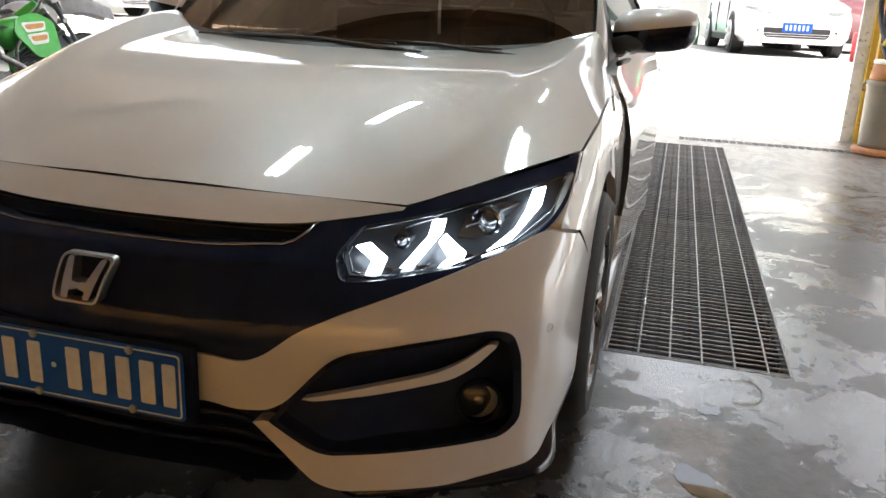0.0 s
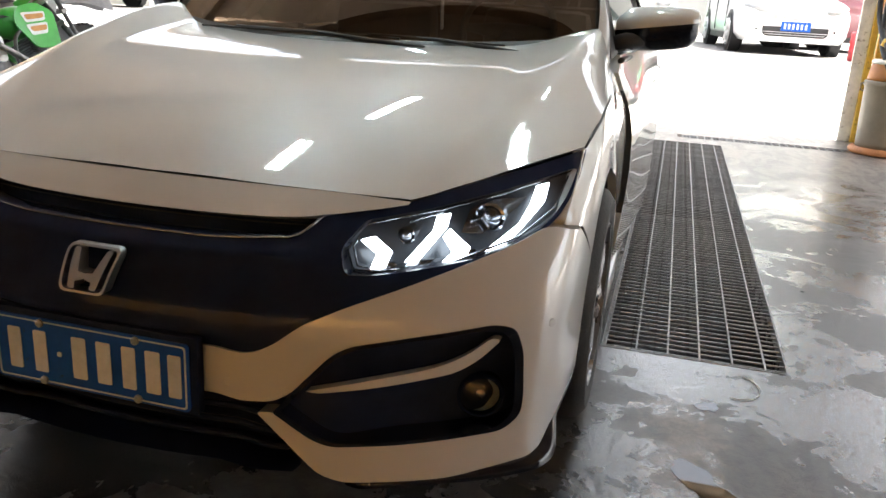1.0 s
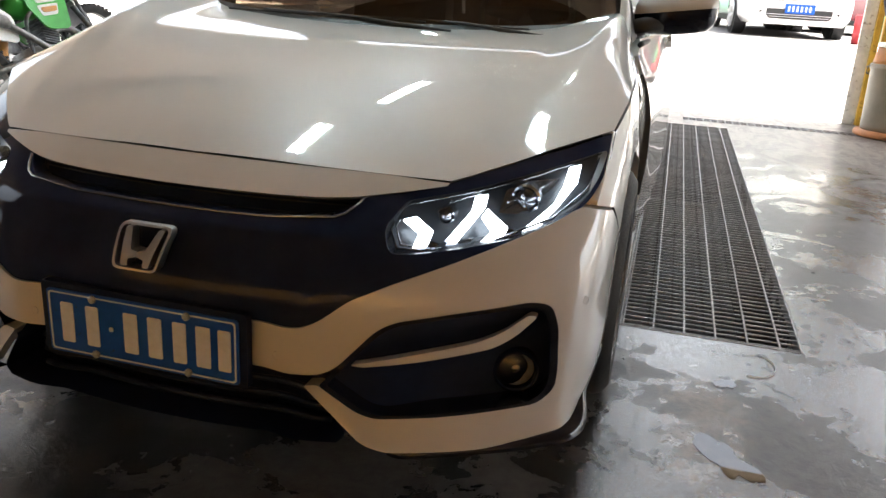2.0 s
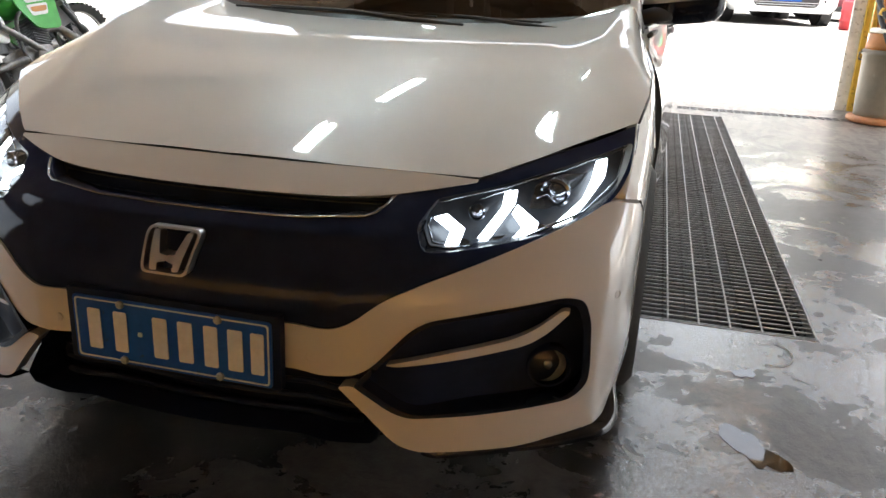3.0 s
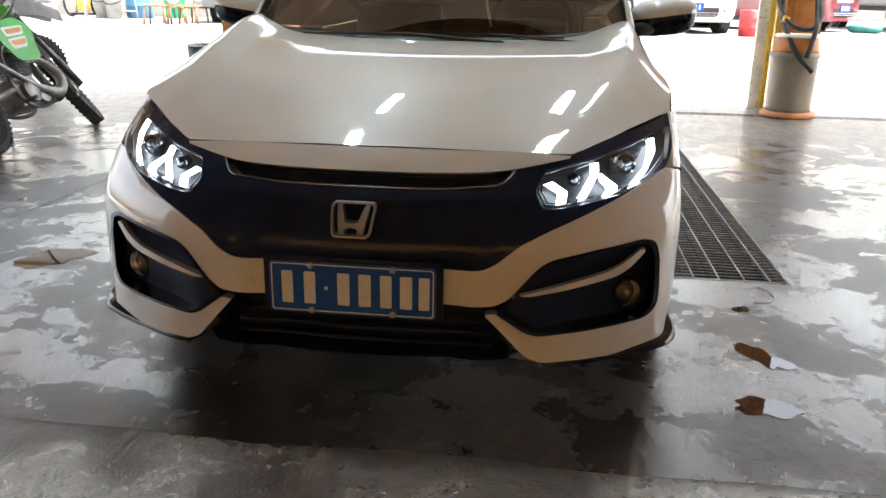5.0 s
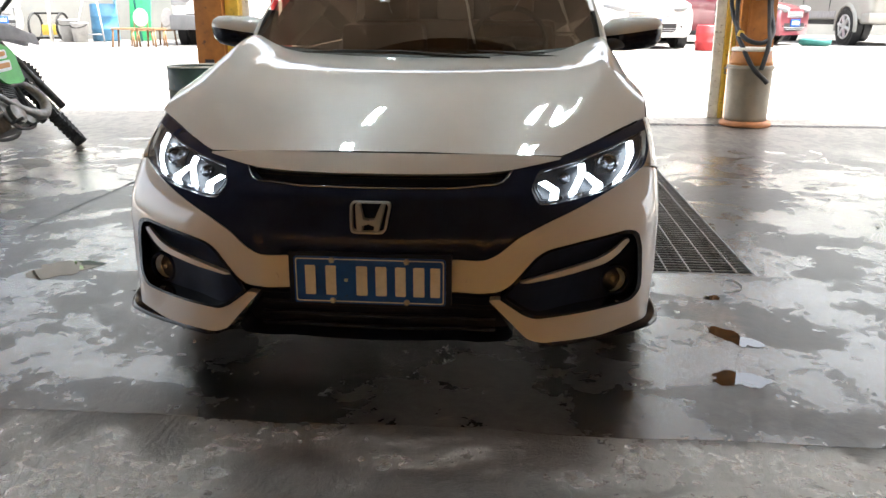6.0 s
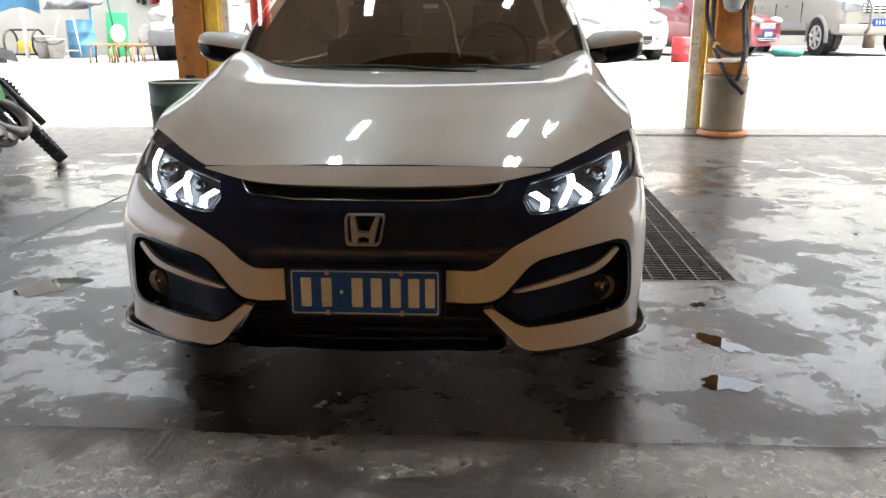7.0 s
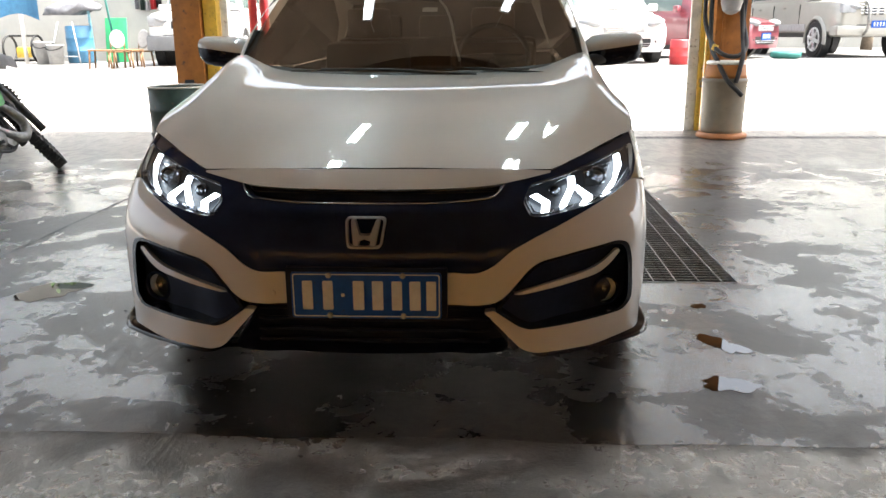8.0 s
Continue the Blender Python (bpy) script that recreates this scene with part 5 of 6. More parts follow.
# ---- water and litter on the floor ----
def puddle(x, y, rx, ry, turn, seed, label="shallow puddle on the worn concrete"):
    rng = random.Random(seed)
    ph = [rng.uniform(0, 6.28) for _ in range(6)]
    bm = bmesh.new()
    n = 170
    rings = []
    for f, z in ((1.0, 0.0004), (0.985, 0.0016), (0.5, 0.0016)):
        ring = []
        for i in range(n):
            a = 2 * math.pi * i / n
            r = 1 + sum(0.15 / (k + 1) ** 0.7 * math.sin((k + 2) * a + ph[k]) for k in range(6))
            r *= 1 + 0.24 * noise.noise(Vector((2.2 * math.cos(a), 2.2 * math.sin(a), seed))) + 0.05 * noise.noise(Vector((8 * math.cos(a), 8 * math.sin(a), seed + 5)))
            c, s_ = math.cos(a) * r * rx * f, math.sin(a) * r * ry * f
            ring.append(bm.verts.new((c * math.cos(turn) - s_ * math.sin(turn), c * math.sin(turn) + s_ * math.cos(turn), z)))
        rings.append(ring)
    for a, b in zip(rings, rings[1:]):
        for i in range(n):
            bm.faces.new((a[i], a[(i + 1) % n], b[(i + 1) % n], b[i]))
    bm.faces.new(rings[-1])
    ob = part("puddle", bm, "water", smooth=False)
    ob.matrix_world = pose(x, y, 0)
    return tagged(ob, label, "puddle", "puddles", "structure")


puddle(-1.64, 1.19, 0.14, 0.13, 0.9, 3)
puddle(1.22, 0.64, 0.050, 0.105, 0.55, 5)
puddle(1.15, 0.28, 0.085, 0.060, 0.15, 11)
puddle(1.24, 1.07, 0.032, 0.030, 0.1, 14)

rng = random.Random(4)
bm = bmesh.new()
for i in range(70):
    x, y, s_ = rng.uniform(-3.2, 3.2), rng.uniform(-0.6, 4.5), rng.uniform(0.004, 0.013)
    if abs(x) < 0.9 and y > 0:
        continue
    if 0.88 < x < 1.53 and y > 1.3:
        continue
    r = bmesh.ops.create_icosphere(bm, subdivisions=1, radius=s_)["verts"]
    for v in r:
        v.co = Vector((v.co.x * rng.uniform(0.8, 1.8) + x, v.co.y + y, max(0.0, v.co.z * 0.35 + s_ * 0.2)))
tagged(part("litter", bm, "hose"), "small dark crumbs of dirt on the floor", "litter", kind="stuff")

bm = bmesh.new()
pipe(bm, [(1.33 + 0.07 * math.cos(a), 1.24 + 0.09 * math.sin(a), 0.003) for a in np.linspace(-1.9, 1.2, 18)], 0.0018, 6)
tagged(part("wire_scrap", bm, "white_cable"), "bent scrap of pale wire on the damp floor", "wire")


# ---- doorway posts and what stands by them ----
post = thing("door_post", pose(2.62, 7.20, 0), "orange and yellow steel door post with a white guide rail", "post")
for name, b, mat in (("guide_rail", (0.0, 0.20, 0, 0.11, 0.245, LINTEL_Z), "off_white"), ("yellow_angle", (0.113, 0.16, 0, 0.165, 0.244, LINTEL_Z), "yellow"), ("yellow_angle", (0.185, 0.16, 0, 0.225, 0.244, LINTEL_Z), "yellow"),
                     ("orange_column", (0.228, 0.02, 0, 0.60, 0.24, LINTEL_Z), "orange")):
    bm = bmesh.new()
    box(bm, *b, 0.006)
    part(name, bm, mat, post)
bm = bmesh.new()
box(bm, 0.30, 0.0, 0, 0.33, 0.018, LINTEL_Z, 0.003)
part("column_rib", bm, "orange", post)

post = thing("door_post", pose(-3.29, 7.20, 0), "orange steel door post with a yellow flange beside red pipes", "post")
for name, b, mat in (("orange_column", (0.0, 0.0, 0, 0.33, 0.24, LINTEL_Z), "orange"), ("yellow_flange", (0.345, 0.06, 0, 0.50, 0.24, LINTEL_Z), "yellow"), ("orange_rib", (0.331, 0.10, 0, 0.344, 0.24, LINTEL_Z), "orange"),
                     ("guide_rail", (0.53, 0.12, 0, 0.61, 0.24, LINTEL_Z), "off_white")):
    bm = bmesh.new()
    box(bm, *b, 0.006)
    part(name, bm, mat, post)
bm = bmesh.new()
box(bm, 0.09, -0.012, 0.40, 0.20, 0.0, 0.62, 0.003)
part("hazard_label", bm, "black", post)
for px in (-2.50, -2.36):
    bm = bmesh.new()
    lathe(bm, [(0.05, 0), (0.05, 3.0)], None, 20)
    ob = part("red_pipe", bm, "red")
    ob.matrix_world = pose(px, 7.75, yard_height(7.75))
    tagged(ob, "upright red painted pipe beside the door post", "pipe", "red pipes")

can = thing("oil_canister", pose(2.86, 6.72, 0.003), "grey round canister with an orange collar on an orange base", "canister")
bm = bmesh.new()
lathe(bm, [(0.235, 0), (0.262, 0.012), (0.265, 0.035), (0.25, 0.055), (0.225, 0.062)], None, 40)
part("base_ring", bm, "terracotta", can, "orange plastic base")
bm = bmesh.new()
lathe(bm, [(0.212, 0.058), (0.214, 0.10), (0.222, 0.35), (0.226, 0.58), (0.238, 0.59), (0.238, 0.625), (0.225, 0.635)], None, 40)
part("body", bm, "bucket", can)
bm = bmesh.new()
lathe(bm, [(0.222, 0.636), (0.215, 0.67), (0.200, 0.775)], None, 40)
part("collar", bm, "orange", can, "orange collar")
bm = bmesh.new()
lathe(bm, [(0.205, 0.775), (0.207, 0.80), (0.195, 0.812), (0.10, 0.805), (0.03, 0.80)], None, 40)
part("lid", bm, "off_white", can, "worn white lid")
for a in (-1, 1):
    bm = bmesh.new()
    pipe(bm, [(a * 0.238, 0.0, 0.61), (a * 0.262, -0.01, 0.60), (a * 0.258, -0.012, 0.545), (a * 0.236, 0, 0.54)], 0.008, 8)
    part("clip", bm, "moto_alu", can)

hose = thing("air_hose", pose(2.86, 6.9, 0), "black rubber hose hung in loops on the door post", "hose")
for pts in ([(-0.16, 0.27, 2.4), (-0.16, 0.24, 1.6), (-0.15, 0.20, 1.2), (-0.12, -0.20, 0.93), (0.04, -0.32, 0.86), (0.20, -0.15, 0.96), (0.26, 0.22, 1.25), (0.29, 0.26, 1.7), (0.27, 0.27, 2.4)],
            [(-0.10, 0.26, 2.4), (-0.10, 0.20, 1.5), (-0.13, 0.00, 1.0), (-0.12, -0.30, 0.80), (-0.05, -0.45, 0.62), (0.05, -0.47, 0.52), (0.10, -0.47, 0.47)],
            [(0.22, 0.27, 2.4), (0.24, 0.24, 1.4), (0.20, 0.0, 1.05), (0.13, -0.30, 0.88), (0.06, -0.44, 0.70), (0.03, -0.46, 0.60)]):
    bm = bmesh.new()
    pipe(bm, spline(pts, 8), 0.024, 10)
    part("hose_loop", bm, "hose", hose)
bm = bmesh.new()
lathe(bm, [(0.031, -0.03), (0.033, 0.0), (0.031, 0.03)], pose(-0.128, -0.16, 0.95, 0, 20, 0), 16)
part("hose_clamp", bm, "yellow", hose, "yellow hose clamp")
bm = bmesh.new()
lathe(bm, [(0.12, 0.30), (0.115, 0.12), (0.09, 0.03), (0.05, 0.0), (0.02, -0.01)], pose(0.10, 0.16, 1.30), 24)
part("hanging_hood", bm, "moto_grey", hose, "grey funnel hung on the hose")

drum = thing("oil_drum", pose(-2.62, 5.5, 0.003), "open dark green steel drum with a pale rim", "drum")
bm = bmesh.new()
lathe(bm, [(0.285, 0), (0.29, 0.012), (0.285, 0.03), (0.286, 0.20), (0.297, 0.215), (0.286, 0.23), (0.288, 0.42), (0.299, 0.435), (0.288, 0.45), (0.29, 0.64), (0.278, 0.64), (0.27, 0.05), (0.02, 0.045)], None, 48)
part("body", bm, "drum", drum)
bm = bmesh.new()
pipe(bm, [(0.289 * math.cos(a), 0.289 * math.sin(a), 0.648) for a in np.linspace(0, 2 * math.pi, 49)[:-1]], 0.009, 8, closed=True)
part("rim", bm, "off_white", drum, "worn pale rim")


# ---- motorbikes ----
def motorbike(m, label, main, steer=22.0, guard=0.0):
    b = thing("motorbike", m, label, "motorbike", "motorbikes")

    def wheel(name, at, r, w, parent=b):
        bm = bmesh.new()
        lathe(bm, [(r - 0.085, -w * 0.5), (r - 0.05, -w), (r - 0.018, -w * 0.95), (r - 0.010, -w * 0.5), (r - 0.010, w * 0.5), (r - 0.018, w * 0.95), (r - 0.05, w), (r - 0.085, w * 0.5)], at, 48, caps=False)
        for i in range(44):
            for k in (-0.7, 0, 0.7):
                a = 2 * math.pi * (i + (0.5 if k == 0 else 0)) / 44
                box(bm, -0.009, -0.017, -0.010, 0.009, 0.017, 0.010, 0, at @ Matrix.Translation(((r - 0.008) * math.cos(a), (r - 0.008) * math.sin(a), k * w)) @ Matrix.Rotation(a, 4, 'Z') @ Matrix.Rotation(math.pi / 2, 4, 'Y') @ Matrix.Rotation(math.pi / 2, 4, 'Z'))
        wh = part(name, bm, "rubber", parent, "knobbly off-road tyre on a spoked rim")
        bm = bmesh.new()
        lathe(bm, [(r - 0.084, -w * 0.45), (r - 0.098, -w * 0.4), (r - 0.098, w * 0.4), (r - 0.084, w * 0.45)], at, 40, caps=False)
        part("rim", bm, "moto_alu", wh)
        bm = bmesh.new()
        lathe(bm, [(0.05, -0.05), (0.05, -0.04), (0.03, -0.03), (0.03, 0.03), (0.05, 0.04), (0.05, 0.05)], at, 20)
        for i in range(28):
            a, s_ = 2 * math.pi * i / 28, (-1) ** i
            pipe(bm, [at @ Vector((0.045 * math.cos(a), 0.045 * math.sin(a), 0.04 * s_)), at @ Vector(((r - 0.095) * math.cos(a + 0.22 * (1 if i % 4 < 2 else -1)), (r - 0.095) * math.sin(a + 0.22 * (1 if i % 4 < 2 else -1)), 0))], 0.0022, 4)
        part("hub_and_spokes", bm, "moto_alu", wh)
        return wh

    wheel("rear_wheel", pose(0, -0.70, 0.32, 0, 90, 0), 0.32, 0.055)
    st = Matrix.Translation((0, 0.42, 0.92)) @ Matrix.Rotation(radians(26), 4, 'X') @ Matrix.Rotation(radians(steer), 4, 'Z') @ Matrix.Rotation(radians(-26), 4, 'X') @ Matrix.Translation((0, -0.42, -0.92))
    wheel("front_wheel", st @ pose(0, 0.74, 0.345, 0, 90, 0), 0.345, 0.042)
    for sx in (-0.10, 0.10):
        bm = bmesh.new()
        pipe(bm, [st @ Vector((sx, 0.72, 0.33)), st @ Vector((sx, 0.60, 0.58)), st @ Vector((sx, 0.585, 0.61)), st @ Vector((sx, 0.40, 0.98))], [0.034, 0.034, 0.022, 0.022], 12)
        part("fork_leg", bm, "moto_dark", b)
    for z, y in ((0.98, 0.40), (0.80, 0.49)):
        bm = bmesh.new()
        box(bm, -0.13, -0.03, -0.02, 0.13, 0.03, 0.02, 0.008, st @ pose(0, y, z, 26, 0, 0))
        part("fork_clamp", bm, "moto_alu", b)
    bm = bmesh.new()
    pipe(bm, [st @ Vector(p) for p in spline([(-0.40, 0.24, 1.12), (-0.24, 0.33, 1.10), (-0.10, 0.38, 1.02), (0.10, 0.38, 1.02), (0.24, 0.33, 1.10), (0.40, 0.24, 1.12)], 5)], 0.013, 8)
    part("handlebar", bm, "moto_alu", b)
    for sx in (-1, 1):
        bm = bmesh.new()
        pipe(bm, [st @ Vector((sx * 0.30, 0.30, 1.112)), st @ Vector((sx * 0.41, 0.235, 1.12))], 0.019, 10)
        part("grip", bm, "moto_seat", b)
    bm = bmesh.new()
    sheet(bm, lambda u, v: st @ Vector(((0.075 + 0.2 * guard) * (1 - 0.35 * abs(v - 0.4)) * u, 0.30 + (0.72 + 0.4 * guard) * v, 0.80 + 1.5 * guard + 0.06 * math.sin(math.pi * min(1, v * 1.1)) - 0.08 * v * v - (0.035 + 1.3 * guard * (1 - 0.5 * v)) * abs(u) ** 2.4)), 10, 14, -1, 1)
    bmesh.ops.solidify(bm, geom=bm.faces[:], thickness=0.006)
    part("front_mudguard", bm, "moto_grey", b)
    bm = bmesh.new()
    box(bm, -0.095, -0.012, -0.13, 0.095, 0.012, 0.13, 0.012, st @ pose(0, 0.47, 0.98, 20, 0, 0))
    part("number_board", bm, main, b)
    # frame, engine, exhaust
    for sx in (-1, 1):
        bm = bmesh.new()
        pipe(bm, spline([(0, 0.36, 0.88), (sx * 0.10, 0.20, 0.80), (sx * 0.12, -0.10, 0.70), (sx * 0.12, -0.22, 0.42), (sx * 0.10, -0.10, 0.26), (sx * 0.08, 0.20, 0.27), (sx * 0.05, 0.32, 0.55), (0, 0.37, 0.82)], 5), 0.015, 8)
        part("frame_tube", bm, "moto_dark", b)
        bm = bmesh.new()
        pipe(bm, [(sx * 0.105, -0.20, 0.40), (sx * 0.105, -0.71, 0.325)], [0.028, 0.02], 8)
        part("swing_arm", bm, "moto_alu", b)
        bm = bmesh.new()
        slab(bm, rounded([(0.34, 0.86), (0.26, 0.58), (0.06, 0.60), (-0.06, 0.80), (0.05, 0.93), (0.22, 0.95)], 0.05), lambda y, z: Vector((sx * (0.135 + 0.22 * max(0, y - 0.05)), y, z)), (-sx * 0.012, 0, 0), 0.04)
        shroud = part("tank_shroud", bm, main, b)
        for outline, mat in (([(0.26, 0.87), (0.23, 0.80), (0.06, 0.80), (0.05, 0.88)], "paper"), ([(0.24, 0.785), (0.20, 0.70), (0.06, 0.70), (0.05, 0.785)], "paper"), ([(0.22, 0.765), (0.20, 0.725), (0.08, 0.725), (0.07, 0.765)], "decal_orange"), ([(0.24, 0.855), (0.22, 0.82), (0.08, 0.82), (0.07, 0.86)], "decal_orange")):
            lift = 0.004 if mat == "paper" else 0.007
            bm = bmesh.new()
            slab(bm, rounded(outline, 0.02), lambda y, z: Vector((sx * (0.135 + lift + 0.22 * max(0, y - 0.05)), y, z)), (-sx * 0.003, 0, 0), 0.04)
            part("decal", bm, mat, shroud)
        bm = bmesh.new()
        slab(bm, rounded([(-0.22, 0.72), (-0.28, 0.52), (-0.62, 0.58), (-0.80, 0.80), (-0.40, 0.84)], 0.05), lambda y, z: Vector((sx * 0.11, y, z)), (-sx * 0.012, 0, 0), 0.05)
        part("side_panel", bm, "paper", b, "white side panel with an orange patch")
        bm = bmesh.new()
        pipe(bm, [(sx * 0.12, -0.18, 0.30), (sx * 0.22, -0.18, 0.29)], 0.014, 8)
        part("foot_peg", bm, "moto_dark", b)
    bm = bmesh.new()
    box(bm, -0.11, -0.20, 0.26, 0.11, 0.14, 0.50, 0.035)
    lathe(bm, [(0.085, 0.11), (0.085, 0.15), (0.06, 0.165), (0.02, 0.168)], pose(0, -0.06, 0.36, 0, 90, 0), 24)
    lathe(bm, [(0.075, 0.11), (0.075, 0.14), (0.03, 0.15)], pose(0, 0.07, 0.33, 0, 90, 0), 24)
    part("engine_case", bm, "moto_alu", b)
    bm = bmesh.new()
    tilt = pose(0, 0.10, 0.50, -14, 0, 0)
    box(bm, -0.06, -0.06, 0, 0.06, 0.06, 0.22, 0.01, tilt)
    barrel_part = part("cylinder", bm, "moto_dark", b)
    for i in range(9):
        bm = bmesh.new()
        box(bm, -0.085, -0.085, 0.012 + i * 0.021, 0.085, 0.085, 0.022 + i * 0.021, 0.003, tilt)
        part("cooling_fin", bm, "moto_dark", barrel_part)
    bm = bmesh.new()
    pipe(bm, spline([(0.03, 0.20, 0.62), (0.09, 0.36, 0.60), (0.15, 0.39, 0.42), (0.16, 0.24, 0.30), (0.15, 0.02, 0.38), (0.14, -0.20, 0.55), (0.15, -0.36, 0.64)], 7), [0.02 + 0.022 * smoothstep(0.05, 0.35, i / 42) - 0.018 * smoothstep(0.5, 0.8, i / 42) for i in range(43)], 12)
    part("exhaust_pipe", bm, "moto_alu", b)
    bm = bmesh.new()
    pipe(bm, [(0.15, -0.36, 0.64), (0.16, -0.40, 0.66), (0.17, -0.74, 0.78), (0.17, -0.78, 0.79)], [0.03, 0.045, 0.045, 0.03], 14)
    part("silencer", bm, "moto_alu", b)
    # tank, seat, rear mudguard, stand
    bm = bmesh.new()
    r = bmesh.ops.create_uvsphere(bm, u_segments=20, v_segments=12, radius=1.0)["verts"]
    for v in r:
        v.co = Vector((v.co.x * 0.14, 0.14 + v.co.y * 0.24, 0.86 + v.co.z * 0.12))
    part("fuel_tank", bm, main, b)
    bm = sheet(bmesh.new(), lambda u, v: Vector((0.10 * u * (1 - 0.2 * v), 0.10 - 0.80 * v, 0.93 - 0.045 * math.sin(math.pi * v) - 0.04 * u ** 4)), 8, 14, -1, 1)
    bmesh.ops.solidify(bm, geom=bm.faces[:], thickness=0.05)
    part("seat", bm, "moto_seat", b)
    bm = sheet(bmesh.new(), lambda u, v: Vector((0.085 * u, -0.55 - 0.50 * v, 0.84 + 0.10 * v - 0.05 * v * v - 0.03 * u * u)), 6, 10, -1, 1)
    bmesh.ops.solidify(bm, geom=bm.faces[:], thickness=0.006)
    part("rear_mudguard", bm, "moto_grey", b)
    bm = bmesh.new()
    pipe(bm, [(0, -0.30, 0.60), (0, -0.44, 0.40)], 0.035, 12)
    part("shock_spring", bm, "decal_orange", b)
    bm = bmesh.new()
    pipe(bm, [(-0.11, -0.16, 0.28), (-0.27, -0.14, -0.10)], 0.012, 8)
    part("kick_stand", bm, "moto_dark", b)
    return b


motorbike(pose(-3.38, 3.88, 0.0, 0, -29, 4), "green dirt bike with knobbly tyres leaning on its stand", "green", 24)
motorbike(pose(-4.70, 5.03, 0.0, 0, -9, -8), "dark grey dirt bike leaning on its stand", "moto_grey", -8, 0.14)


# ---- vehicles in the yard ----
def parked_car(name, m, label, paint, length, width, height, hood, belt, nose_l, cab0, cab1, screen0, screen1, clear=0.20, wheel_r=0.31, suv=False):
    """A parked vehicle whose front faces local -y; the cabin runs from cab0 to cab1, its roof from screen0 to screen1."""
    c = thing(name, m, label, "car", "parked cars")
    hw, L = width / 2, length / 2

    def ring(y):
        f = (y + L) / length
        end = min(1, min(f, 1 - f) / 0.09)
        k = 0.80 + 0.20 * math.sqrt(max(0, 1 - (1 - end) ** 2))
        if y < cab0:
            top = hood - (0.20 if not suv else 0.06) * max(0, 1 - (y + L) / nose_l) ** 2
        else:
            top = belt - 0.06 * max(0, (y - cab1) / (L - cab1 + 1e-6)) ** 2
        w = hw * k
        zs = [(0.88, clear), (0.98, clear + 0.10), (1.0, clear + 0.30), (0.985, top - 0.14), (0.93, top - 0.03), (0.80, top), (0.4, top + 0.015), (0.0, top + 0.02)]
        return [(sx * w, y, z) for sx, z in zs] + [(-sx * w, y, z) for sx, z in reversed(zs[:-1])]

    bm = bmesh.new()
    rows = [[bm.verts.new(p) for p in ring(y)] for y in [-L + length * (1 - math.cos(math.pi * i / 30)) / 2 for i in range(31)]]
    for a, b in zip(rows, rows[1:]):
        for i in range(len(a) - 1):
            bm.faces.new((a[i], a[i + 1], b[i + 1], b[i]))
        bm.faces.new((a[-1], a[0], b[0], b[-1]))
    bm.faces.new(rows[0])
    bm.faces.new(list(reversed(rows[-1])))
    bmesh.ops.recalc_face_normals(bm, faces=bm.faces)
    part("body", bm, paint, c)

    def cab(u, v, grow=0.0):
        """u round the cabin section from side to side, v along it."""
        if v < 0.3:
            t = v / 0.3
            y, top = cab0 + (screen0 - cab0) * t, belt + (height - belt) * math.sin(t * math.pi / 2) ** 0.9
        elif v > 0.7:
            t = (v - 0.7) / 0.3
            y, top = screen1 + (cab1 - screen1) * t, height - (height - belt) * (1 - math.cos(t * math.pi / 2))
        else:
            y, top = screen0 + (screen1 - screen0) * (v - 0.3) / 0.4, height
        prof = [(0.93, belt - 0.05), (0.86, belt + (top - belt) * 0.5), (0.76, top - 0.05 * (top - belt)), (0.62, top + 0.01), (0.0, top + 0.03)]
        a = abs(u) * 4
        i = min(3, int(4 - a)) if a < 4 else 0
        k = 4 - a - i
        px = prof[i][0] + (prof[i + 1][0] - prof[i][0]) * k
        pz = prof[i][1] + (prof[i + 1][1] - prof[i][1]) * k
        return Vector((math.copysign(px * hw + grow, u) if px else 0, y + (0 if 0.28 < v < 0.72 else (-grow if v < 0.5 else grow)), pz + grow * 0.5))
    bm = sheet(bmesh.new(), cab, 16, 30, -1, 1)
    part("cabin", bm, paint, c)
    bm = sheet(bmesh.new(), lambda u, v: cab(u, v, 0.006), 10, 8, -0.6, 0.6, 0.03, 0.25)
    part("windscreen", bm, "dark_glass_far", c)
    bm = sheet(bmesh.new(), lambda u, v: cab(u, v, 0.006), 10, 8, -0.6, 0.6, 0.75, 0.95)
    part("rear_window", bm, "dark_glass_far", c)
    for s_ in (-1, 1):
        for v0, v1 in ((0.17, 0.485), (0.51, 0.80)):
            bm = sheet(bmesh.new(), lambda u, v: cab(s_ * u, v, 0.006), 6, 8, 0.60, 0.94, v0, v1)
            part("side_window", bm, "dark_glass_far", c)
        zl = hood - (0.19 if not suv else 0.14)
        bm = bmesh.new()
        r = bmesh.ops.create_uvsphere(bm, u_segments=14, v_segments=8, radius=1.0)["verts"]
        for v in r:
            v.co = Vector((s_ * hw * 0.70 + v.co.x * 0.19, -L + 0.10 + v.co.y * 0.16 + s_ * v.co.x * 0.10, zl + v.co.z * 0.075 + s_ * v.co.x * 0.03))
        part("headlight", bm, "lamp_far", c)
        bm = bmesh.new()
        box(bm, s_ * hw * 0.78 - 0.12, L - 0.12, belt - 0.24, s_ * hw * 0.78 + 0.12, L - 0.02, belt - 0.10, 0.02)
        part("tail_light", bm, "red", c)
        bm = bmesh.new()
        box(bm, s_ * (hw + 0.09) - 0.09, cab0 + 0.42, belt - 0.01, s_ * (hw + 0.09) + 0.09, cab0 + 0.54, belt + 0.13, 0.035)
        part("door_mirror", bm, paint, c)
